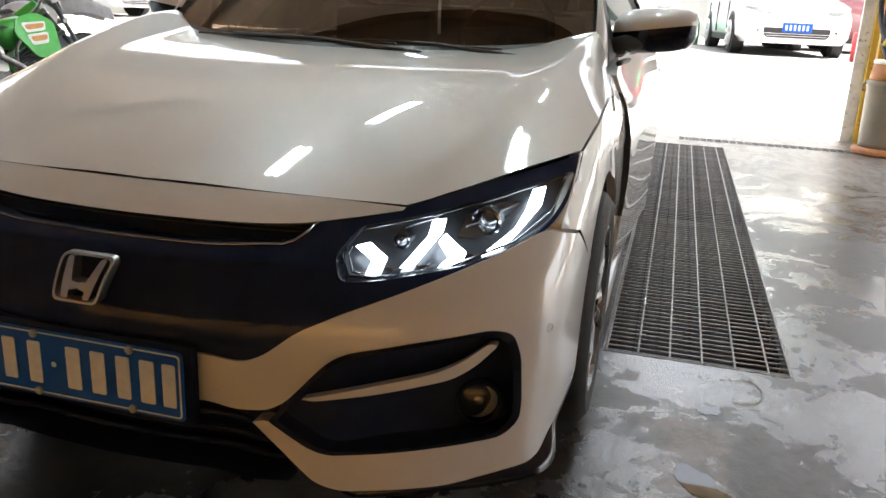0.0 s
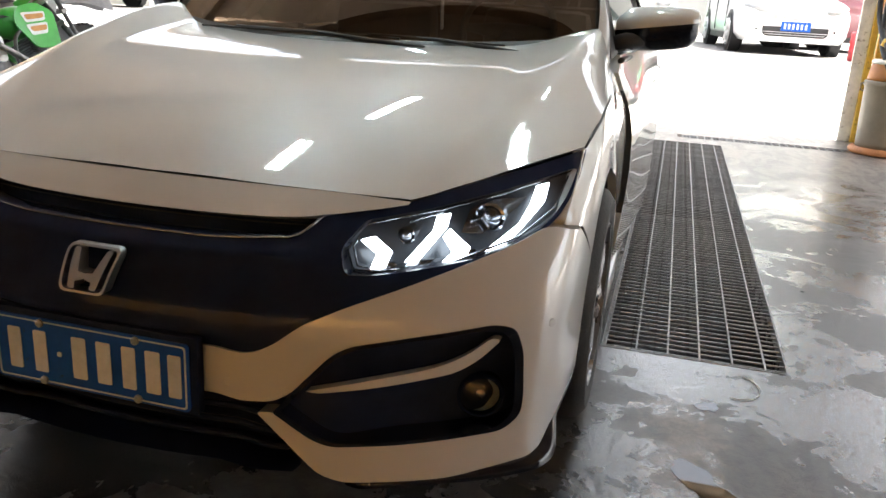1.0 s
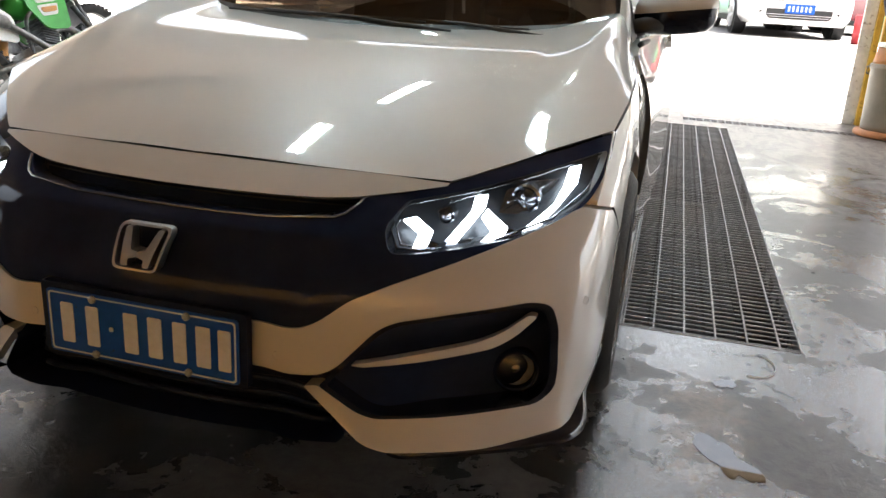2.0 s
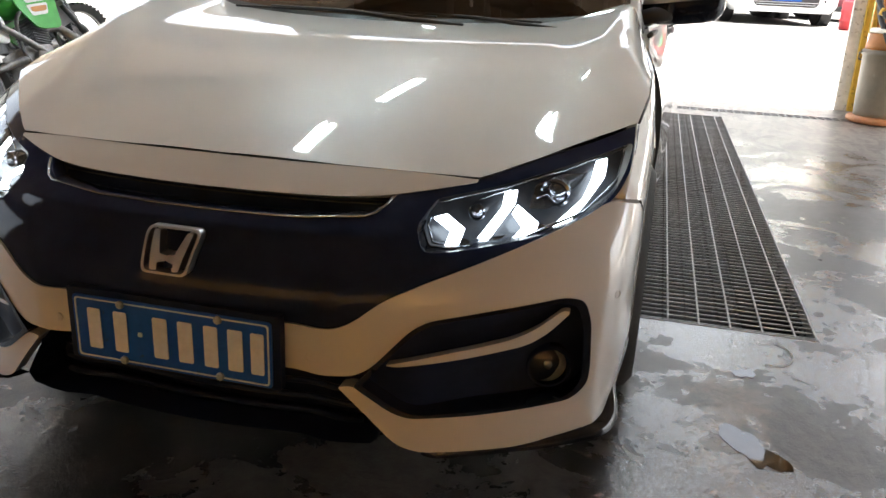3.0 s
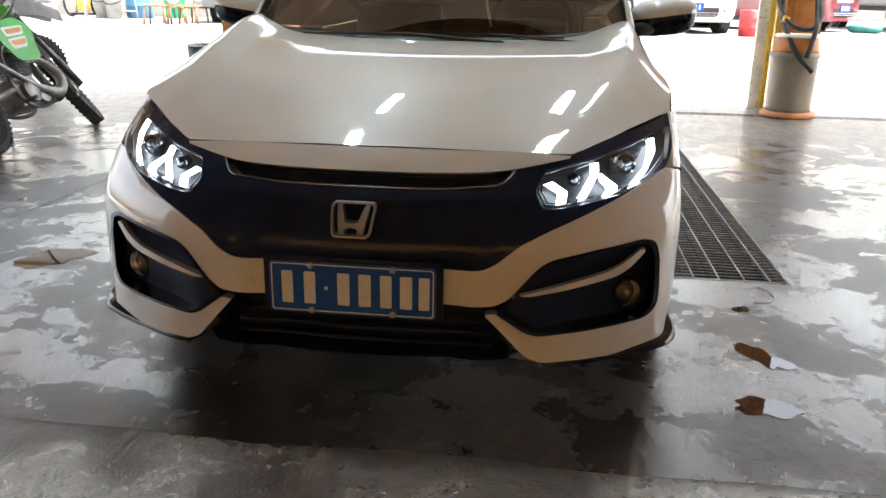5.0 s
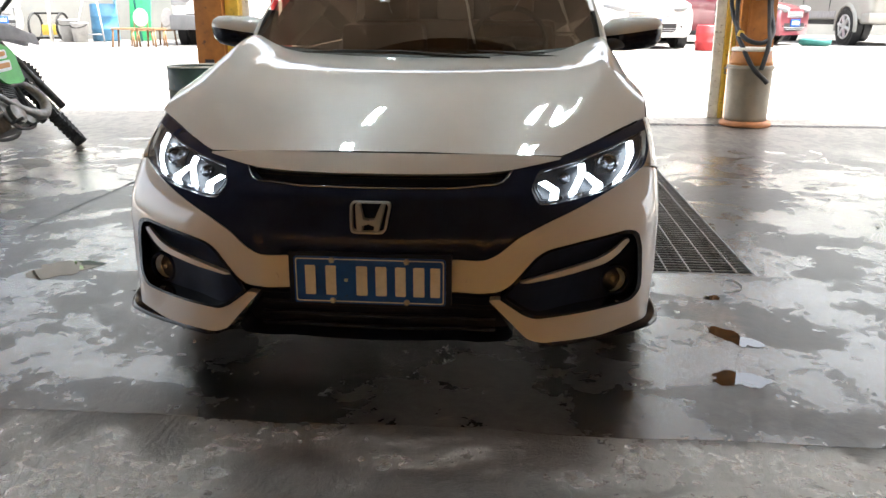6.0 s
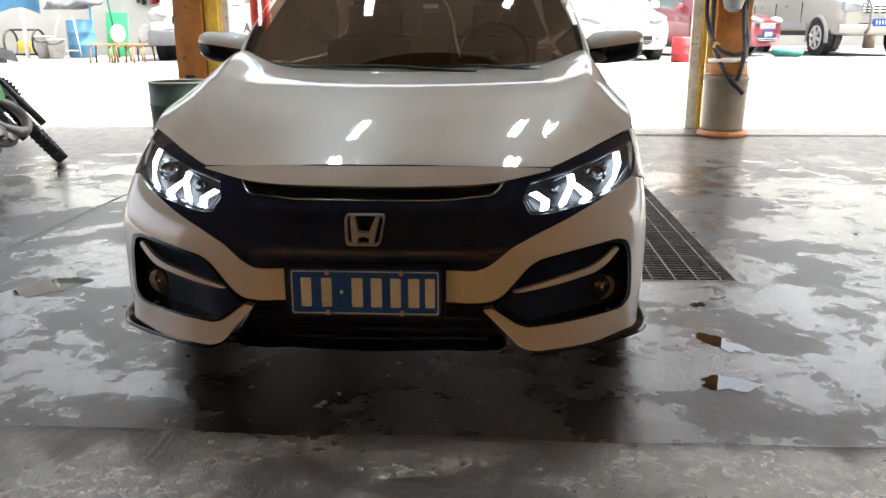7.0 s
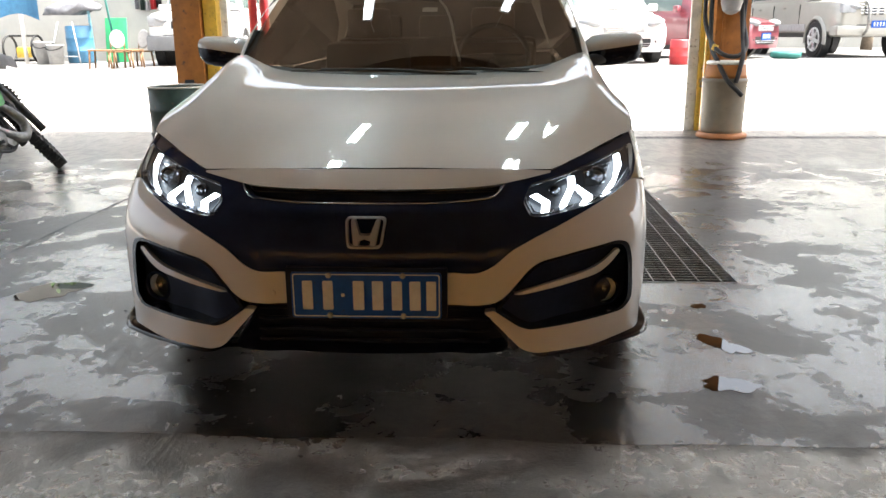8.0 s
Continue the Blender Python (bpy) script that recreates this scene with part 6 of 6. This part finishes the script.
        for wy in (-L + 0.84, L - 0.92):
            at = pose(s_ * (hw - 0.11), wy, wheel_r, 0, s_ * 90, 0)
            bm = bmesh.new()
            lathe(bm, [(wheel_r * 1.14, -0.05), (wheel_r * 1.14, 0.113), (0.02, 0.113)], at @ Matrix.Translation((0, 0, 0.0)), 30)
            part("wheel_arch", bm, "black", c)
            bm = bmesh.new()
            lathe(bm, [(wheel_r * 0.66, 0.0), (wheel_r * 0.7, 0.125), (wheel_r * 0.93, 0.13), (wheel_r, 0.10), (wheel_r, -0.08), (wheel_r * 0.9, -0.1)], at, 36)
            wh = part("wheel", bm, "rubber", c)
            bm = bmesh.new()
            lathe(bm, [(wheel_r * 0.68, 0.126), (wheel_r * 0.62, 0.132), (wheel_r * 0.5, 0.118), (wheel_r * 0.2, 0.128), (0.01, 0.132)], at, 30)
            part("rim", bm, "moto_dark", wh)
            bm = bmesh.new()
            for k in range(6):
                a = math.pi * k / 3 + 0.3
                pipe(bm, [at @ Vector((0.15 * wheel_r * math.cos(a), 0.15 * wheel_r * math.sin(a), 0.136)), at @ Vector((0.64 * wheel_r * math.cos(a), 0.64 * wheel_r * math.sin(a), 0.132))], [0.032, 0.038], 6)
            lathe(bm, [(wheel_r * 0.58, 0.128), (wheel_r * 0.60, 0.140), (wheel_r * 0.68, 0.140), (wheel_r * 0.69, 0.128)], at, 30, caps=False)
            lathe(bm, [(wheel_r * 0.22, 0.12), (wheel_r * 0.2, 0.145), (0.01, 0.148)], at, 20)
            part("spoke_star", bm, "alloy_far", wh)
            if suv:
                bm = bmesh.new()
                rows = []
                for k in range(17):
                    a = math.pi * (k - 1) / 14
                    rows.append([bm.verts.new((s_ * (hw + o), wy + r * math.cos(a), wheel_r + r * math.sin(a))) for r, o in ((wheel_r * 1.12, 0.0), (wheel_r * 1.12, 0.035), (wheel_r * 1.20, 0.04), (wheel_r * 1.34, -0.01))])
                for p, q in zip(rows, rows[1:]):
                    for k in range(3):
                        bm.faces.new((p[k], p[k + 1], q[k + 1], q[k]))
                part("wheel_flare", bm, paint, c)
    bm = bmesh.new()
    box(bm, -hw * 0.44, -L - 0.012, hood - (0.36 if not suv else 0.34), hw * 0.44, -L + 0.10, hood - (0.24 if not suv else 0.14), 0.02)
    part("grille", bm, "moto_grey" if not suv else paint, c)
    bm = bmesh.new()
    slab(bm, rounded([(-hw * 0.66, clear + 0.235), (-hw * 0.52, clear + 0.085), (hw * 0.52, clear + 0.085), (hw * 0.66, clear + 0.235)], 0.03), lambda u, v: Vector((u, -L - 0.012 + 0.10 * abs(u) ** 3, v)), (0, 0.08, 0), 0.06)
    part("lower_intake", bm, "black", c)
    for k in range(2):
        bm = bmesh.new()
        z = clear + 0.115 + 0.035 * k
        pipe(bm, [(hw * (0.52 + 0.06 * k) * f, -L - 0.016 + 0.10 * abs(hw * (0.52 + 0.06 * k) * f) ** 3, z) for f in np.linspace(-1, 1, 11)], 0.006, 6)
        part("intake_slat", bm, "moto_grey", c)
    bm = bmesh.new()
    box(bm, -hw * 0.97, -L + 0.9, clear - 0.02, hw * 0.97, L - 0.9, clear + 0.08, 0.02)
    part("sill", bm, "black", c)
    for s_ in (-1, 1):
        if suv:
            bm = bmesh.new()
            box(bm, s_ * hw * 0.995 - 0.02, -L + 1.35, clear + 0.12, s_ * hw * 0.995 + 0.02, L - 1.4, clear + 0.26, 0.01)
            part("side_cladding", bm, "moto_grey", c)
        for gy in (cab0 + 0.25, (cab0 + cab1) / 2, cab1 - 0.35):
            bm = bmesh.new()
            box(bm, s_ * hw * 0.995 - 0.01, gy - 0.006, clear + 0.12, s_ * hw * 0.995 + 0.008, gy + 0.006, belt - 0.12)
            part("door_gap", bm, "black", c)
            if gy < cab1 - 0.4:
                bm = bmesh.new()
                box(bm, s_ * hw - 0.02, gy + 0.75, belt - 0.20, s_ * hw + 0.022, gy + 0.90, belt - 0.165, 0.008)
                part("door_handle", bm, paint, c)
    boxy = suv and paint == "car_white"
    if suv:
        bm = bmesh.new()
        box(bm, -hw * 0.98, -L - 0.05, clear + (-0.06 if boxy else 0.02), hw * 0.98, -L + 0.30, clear + 0.22, 0.05)
        part("front_bumper", bm, "van_bumper" if boxy else paint, c)
        for s_ in (-1, 1):
            bm = bmesh.new()
            box(bm, s_ * hw * 0.74 - 0.15, -L - 0.03, hood - 0.28, s_ * hw * 0.74 + 0.15, -L + 0.12, hood - 0.08, 0.04)
            part("lamp_unit", bm, "lamp_far", c)
        if not boxy:
            for k in range(4):
                bm = bmesh.new()
                box(bm, -hw * 0.50, -L - 0.045, hood - 0.29 + 0.055 * k, hw * 0.50, -L - 0.02, hood - 0.265 + 0.055 * k, 0.006)
                part("grille_bar", bm, "chrome", c)
        for i in range(5):
            bm = bmesh.new()
            box(bm, -hw * 0.40 + i * hw * 0.165, -L - 0.02, hood - 0.32, -hw * 0.40 + i * hw * 0.165 + hw * 0.10, -L + 0.02, hood - 0.18, 0.01)
            part("grille_slot", bm, "black", c)
    if not suv:
        for s_ in (-1, 1):
            bm = bmesh.new()
            pipe(bm, [(s_ * hw * 0.66, -L + 0.015, clear + 0.17), (s_ * hw * 0.80, -L + 0.075, clear + 0.30)], [0.03, 0.012], 8)
            part("fog_slot", bm, "black", c)
        for k in range(3):
            bm = bmesh.new()
            box(bm, -hw * (0.42 - 0.04 * k), -L - 0.018, hood - 0.27 - 0.035 * k, hw * (0.42 - 0.04 * k), -L - 0.006, hood - 0.257 - 0.035 * k, 0.003)
            part("grille_bar", bm, "chrome", c)
    bm = bmesh.new()
    zp, yp = (clear + 0.03, -L - 0.047) if boxy else (clear + 0.17, -L - (0.047 if suv else 0.008))
    box(bm, -0.22, yp - 0.016, zp, 0.22, yp, zp + 0.14)
    pl = part("number_plate", bm, "plate_blue", c, "blue plate with white bars")
    for i in range(6):
        bm = bmesh.new()
        box(bm, -0.18 + 0.063 * i, yp - 0.021, zp + 0.03, -0.15 + 0.063 * i, yp - 0.0165, zp + 0.11)
        part("plate_bar", bm, "plate_white", pl)
    return c, L, hw


M["dark_glass_far"] = material("car_window", (0.10, 0.13, 0.12), 0.06, vary=0.2, scale=2)
M["lamp_far"] = material("car_lamp_glass", (0.28, 0.29, 0.30), 0.12, vary=0.2, scale=9)
M["alloy_far"] = material("bright_wheel", (0.62, 0.62, 0.62), 0.35, 0.6, vary=0.2, scale=7)

sedan = dict(length=4.4, width=1.72, height=1.46, hood=0.90, belt=0.95, nose_l=1.1, cab0=-1.15, cab1=1.75, screen0=-0.30, screen1=0.95)
Z = yard_height(14)
parked_car("parked_sedan", pose(2.50, 15.0, Z, 0, 0, 6), "white saloon parked nose-on in the sunlit yard", "car_white", **sedan)
parked_car("parked_sedan", pose(-0.35, 15.0, Z, 0, 0, 14), "silver-white saloon parked beside the white one", "car_grey", **sedan)
parked_car("parked_sedan", pose(4.35, 16.8, Z, 0, 0, 50), "maroon saloon parked at an angle in the yard", "car_red", **sedan)
suv_c, L, hw = parked_car("parked_suv", pose(8.02, 17.50, Z, 0, 0, 5), "champagne off-roader with a steel bull bar", "car_silver", 4.7, 1.85, 1.86, 1.16, 1.22, 0.8, -0.95, 2.25, -0.35, 2.0, clear=0.42, wheel_r=0.365, suv=True)
for x in (-0.35, 0.35):
    bm = bmesh.new()
    pipe(bm, spline([(x, -L - 0.02, 0.45), (x, -L - 0.16, 0.6), (x, -L - 0.14, 1.0), (x, -L, 1.1)], 4), 0.03, 8)
    part("bull_bar", bm, "moto_alu", suv_c)
parked_car("parked_van", pose(-5.36, 14.9, Z - 0.06, 0, 0, 3), "boxy white off-roader with grey bumpers", "car_white", 3.6, 1.66, 1.75, 1.06, 1.10, 0.4, -0.85, 1.75, -0.45, 1.6, clear=0.40, wheel_r=0.36, suv=True)
parked_car("parked_sedan", pose(-12.8, 15.2, Z, 0, 0, 82), "silver-grey saloon parked side-on in the yard", "car_grey", **sedan)


# ---- clutter in the yard ----
def barrel(x, y, r, h, mat, label):
    ob_bm = lathe(bmesh.new(), [(r * 0.9, 0), (r, 0.02), (r, h * 0.3), (r * 1.05, h * 0.33), (r, h * 0.36), (r, h * 0.64), (r * 1.05, h * 0.67), (r, h * 0.70), (r, h - 0.02), (r * 0.9, h)], None, 28)
    ob = part("barrel", ob_bm, mat)
    ob.matrix_world = pose(x, y, yard_height(y))
    tagged(ob, label, "barrel", "barrels")


barrel(3.62, 12.35, 0.16, 0.42, "red", "small red plastic barrel in the yard")
barrel(3.96, 12.45, 0.19, 0.42, "green_plastic", "small green barrel in the yard")
barrel(-8.5, 15.3, 0.27, 0.78, "blue_plastic", "blue plastic barrel under a stand")
barrel(1.15, 16.6, 0.20, 0.45, "green_plastic", "small green barrel in the yard")


def stool(x, y, turn, tall, label, back=False):
    s_ = thing("chair" if back else "stool", pose(x, y, yard_height(y), 0, 0, turn), label, "chair" if back else "stool", "yard seats")
    bm = bmesh.new()
    box(bm, -0.20, -0.19, tall - 0.03, 0.20, 0.19, tall, 0.012)
    part("seat", bm, "wood", s_)
    for ax in (-0.17, 0.17):
        for ay in (-0.16, 0.16):
            bm = bmesh.new()
            pipe(bm, [(ax, ay, tall - 0.03), (ax * 1.12, ay * 1.12, 0)], 0.017, 8)
            part("leg", bm, "wood", s_)
    if back:
        bm = bmesh.new()
        lathe(bm, [(0.145, -0.015), (0.16, 0), (0.145, 0.015)], pose(0, 0.19, tall + 0.21, 80, 0, 0) @ Matrix.Diagonal((0.85, 1.1, 1, 1)), 28)
        part("backrest", bm, "pale_plastic", s_, "pale round backrest")
        for ax in (-0.12, 0.12):
            bm = bmesh.new()
            pipe(bm, [(ax, 0.17, tall - 0.01), (ax, 0.19, tall + 0.20)], 0.011, 8)
            part("post", bm, "wood", s_)


stool(-6.55, 12.2, 10, 0.33, "low brown wooden stool in the yard")
stool(-6.10, 12.25, -8, 0.33, "low brown wooden stool in the yard")
stool(-6.62, 13.0, 25, 0.29, "brown chair with a pale round back", True)
stool(-6.30, 13.15, -15, 0.29, "brown chair with a pale round back", True)


def leaning(name, pts, r, mat, label, category):
    ob = part(name, pipe(bmesh.new(), pts, r, 10), mat)
    tagged(ob, label, category)


zy = yard_height(15)
leaning("blue_pole", [(-8.25, 15.4, zy), (-8.35, 15.4, zy + 2.8)], 0.03, "pale_blue", "pale blue upright pole in the yard", "pole")
leaning("green_pole", [(-7.55, 15.0, zy), (-7.85, 15.0, zy + 2.6)], 0.022, "teal", "dark green pole leaning on the far wall", "pole")
leaning("white_pole", [(-9.9, 14.4, zy), (-9.9, 14.4, zy + 2.8)], 0.05, "off_white", "white upright pole in the yard", "pole")
leaning("white_pole", [(-9.45, 14.8, zy), (-9.45, 14.8, zy + 2.8)], 0.04, "off_white", "white upright pole in the yard", "pole")

trestle = thing("trestle", pose(-8.55, 14.85, zy), "pale blue metal trestle in front of a barrel", "trestle")
for sx in (-0.34, 0.34):
    bm = bmesh.new()
    pipe(bm, [(sx, -0.2, 0), (sx * 0.45, 0, 0.85)], 0.018, 8)
    part("leg", bm, "lamp_far", trestle)
bm = bmesh.new()
pipe(bm, [(-0.3, -0.16, 0.15), (0.3, -0.16, 0.15)], 0.014, 8)
part("brace", bm, "lamp_far", trestle)

cover = bmesh.new()
bmesh.ops.create_icosphere(cover, subdivisions=3, radius=1.0)
for v in cover.verts:
    k = 1 + 0.18 * noise.noise(v.co * 2.3)
    v.co = Vector((v.co.x * 0.62 * k, v.co.y * 0.3 * k, max(-0.2, v.co.z) * 0.24 * k + (0.08 if v.co.x > 0.3 else 0)))
ob = part("folded_cover", cover, "grey_cloth")
ob.matrix_world = pose(-8.55, 15.2, zy + 1.05)
tagged(ob, "bundled grey cover lying on the blue barrel", "cover")

panel = bmesh.new()
box(panel, -0.24, -0.02, 0, 0.24, 0.02, 0.95, 0.01)
ob = part("green_board", panel, "green_plastic")
ob.matrix_world = pose(-7.85, 15.6, zy + 0.0, -8, 0, 0)
tagged(ob, "green board leaning on the far wall", "board")

rng = random.Random(9)
for i in range(5):
    bm = bmesh.new()
    x = -7.70 + 0.13 * i
    sheet(bm, lambda u, v: Vector((0.06 * u, 0.03 * math.sin(5 * u + i), -1.1 * v + 0.04 * math.sin(3 * v + i))), 6, 8, -1, 1)
    bmesh.ops.solidify(bm, geom=bm.faces[:], thickness=0.01)
    ob = part("hanging_cloth", bm, ("grey_cloth", "drum", "moto_grey", "red", "hose")[i])
    ob.matrix_world = pose(x, 16.56, zy + 2.25)
    tagged(ob, "dark cloth hung on a line by the wall", "cloth", "hung cloths")
bm = pipe(bmesh.new(), [(-8.35, 16.592, zy + 2.25), (-6.4, 16.592, zy + 2.25)], 0.008, 6)
tagged(part("clothes_line", bm, "hose"), "line strung across for hung cloths", "line")

machine = thing("machine", pose(-9.75, 15.3, zy), "small machine with black tube frame and yellow panel", "machine")
bm = bmesh.new()
box(bm, -0.14, -0.10, 0.12, 0.10, 0.10, 0.34, 0.02)
part("yellow_panel", bm, "yellow", machine)
for sx in (-0.33, 0.30):
    bm = bmesh.new()
    pipe(bm, [Vector((sx, 0.26 * math.cos(2 * math.pi * i / 24), 0.30 + 0.28 * math.sin(2 * math.pi * i / 24))) for i in range(24)], 0.025, 8, closed=True)
    part("frame_loop", bm, "hose", machine)
for sz in (0.06, 0.58):
    bm = bmesh.new()
    pipe(bm, [(-0.36, 0, sz), (0.33, 0, sz)], 0.022, 8)
    part("cross_tube", bm, "hose", machine)


def bucket(x, y, r, h, label):
    b = thing("bucket", pose(x, y, yard_height(y)), label, "bucket", "white buckets")
    bm = lathe(bmesh.new(), [(r * 0.80, 0), (r * 0.97, h * 0.9), (r * 1.04, h * 0.92), (r * 1.04, h), (r * 0.95, h), (r * 0.76, 0.03)], None, 28)
    part("pail", bm, "pale_plastic", b)
    bm = pipe(bmesh.new(), [Vector((r * 1.05 * math.cos(math.pi * i / 14), -r * 0.9 * math.sin(math.pi * i / 14), h * 0.93 - 0.5 * r * math.sin(math.pi * i / 14))) for i in range(15)], 0.012, 6)
    part("handle", bm, "hose", b)


bucket(-8.98, 14.7, 0.20, 0.46, "white plastic bucket with a dark handle")
bucket(-8.62, 14.45, 0.17, 0.40, "white plastic bucket with a dark handle")
bm = sheet(bmesh.new(), lambda u, v: Vector((0.7 * u, 0.2 * math.sin(2 * u), 0.55 * v + 0.08 * math.sin(4 * u))), 10, 5, -1, 1)
bmesh.ops.solidify(bm, geom=bm.faces[:], thickness=0.02)
ob = part("blue_tarp", bm, "blue_plastic")
ob.matrix_world = pose(-9.75, 14.6, zy + 0.95)
tagged(ob, "blue tarpaulin slung between the white poles", "tarpaulin")
bm = bmesh.new()
lathe(bm, [(0.22, 0), (0.30, 0.03), (0.30, 0.12), (0.22, 0.15), (0.18, 0.12), (0.18, 0.03), (0.22, 0)], None, 30, caps=False)
ob = part("old_tyre", bm, "teal")
ob.matrix_world = pose(6.35, 15.0, yard_height(15) + 0.003)
tagged(ob, "teal-painted old tyre lying in the yard", "tyre")


# ---- far side of the yard ----
far = thing("far_building", pose(0, 26, 0), "pale rendered building across the yard", "building")
bm = bmesh.new()
box(bm, -45, 0, 0, 45, 8, 9.2)
part("wall", bm, "far_wall", far, smooth=False)
bm = bmesh.new()
box(bm, -45.3, -0.4, 9.204, 45.3, 8.4, 9.45)
part("roof", bm, "ceiling", far, smooth=False)
win = bmesh.new()
box(win, -0.9, -0.03, -0.7, 0.9, 0.02, 0.7)
me = bpy.data.meshes.new("window")
win.to_mesh(me)
win.free()
me.materials.append(M["dark_glass_far"])
pieces("window", me, [(-33 + 6 * i, 0, z) for i in range(12) for z in (2.4, 4.9, 7.4)], far)
fence = bmesh.new()
box(fence, -16, 16.6, 0, -6.2, 16.75, 3.3)
tagged(part("yard_wall", fence, "far_wall", smooth=False), "pale sheet wall at the side of the yard", "wall", kind="structure")


def tree(x, y, h, seed):
    rng = random.Random(seed)
    t = thing("tree", pose(x, y, yard_height(y)), "leafy green tree at the far side of the yard", "tree", "yard trees")
    bm = bmesh.new()
    pipe(bm, spline([(0, 0, 0), (0.05, 0.02, h * 0.25), (-0.05, 0, h * 0.5), (0.02, 0.03, h * 0.75)], 4), [0.16 - 0.009 * i for i in range(13)], 8)
    for i in range(7):
        a, z = rng.uniform(0, 6.28), h * rng.uniform(0.35, 0.65)
        r = h * rng.uniform(0.2, 0.32)
        pipe(bm, [(0, 0, z), (r * 0.5 * math.cos(a), r * 0.5 * math.sin(a), z + 0.14 * h), (r * math.cos(a), r * math.sin(a), z + 0.2 * h)], [0.06, 0.04, 0.015], 6)
    part("trunk", bm, "bark", t)
    verts, faces = [], []
    for i in range(2600):
        a, b, r = rng.uniform(0, 6.28), math.acos(rng.uniform(-1, 1)), rng.uniform(0.5, 1) ** 0.5
        r *= 0.75 + 0.35 * noise.noise(Vector((math.cos(a) * 2 + seed, math.sin(a) * 2, b * 2)))
        c = Vector((r * h * 0.36 * math.sin(b) * math.cos(a), r * h * 0.36 * math.sin(b) * math.sin(a), h * 0.68 + r * h * 0.30 * math.cos(b)))
        u = Vector((rng.gauss(0, 1), rng.gauss(0, 1), rng.gauss(0, 1))).normalized()
        w = u.orthogonal().normalized()
        s_ = rng.uniform(0.07, 0.15)
        o = len(verts)
        verts += [c - u * s_, c + w * s_ * 0.45, c + u * s_, c - w * s_ * 0.45]
        faces.append((o, o + 1, o + 2, o + 3))
    me = bpy.data.meshes.new("crown")
    me.from_pydata(verts, [], faces)
    me.materials.append(M["leaf"])
    ob = new("crown", me)
    ob.parent = t


for i, (x, y, h) in enumerate(((-13, 22, 6.5), (-3.5, 23, 6.0), (4.5, 23.5, 6.8), (11, 22, 6.2))):
    tree(x, y, h, i + 2)
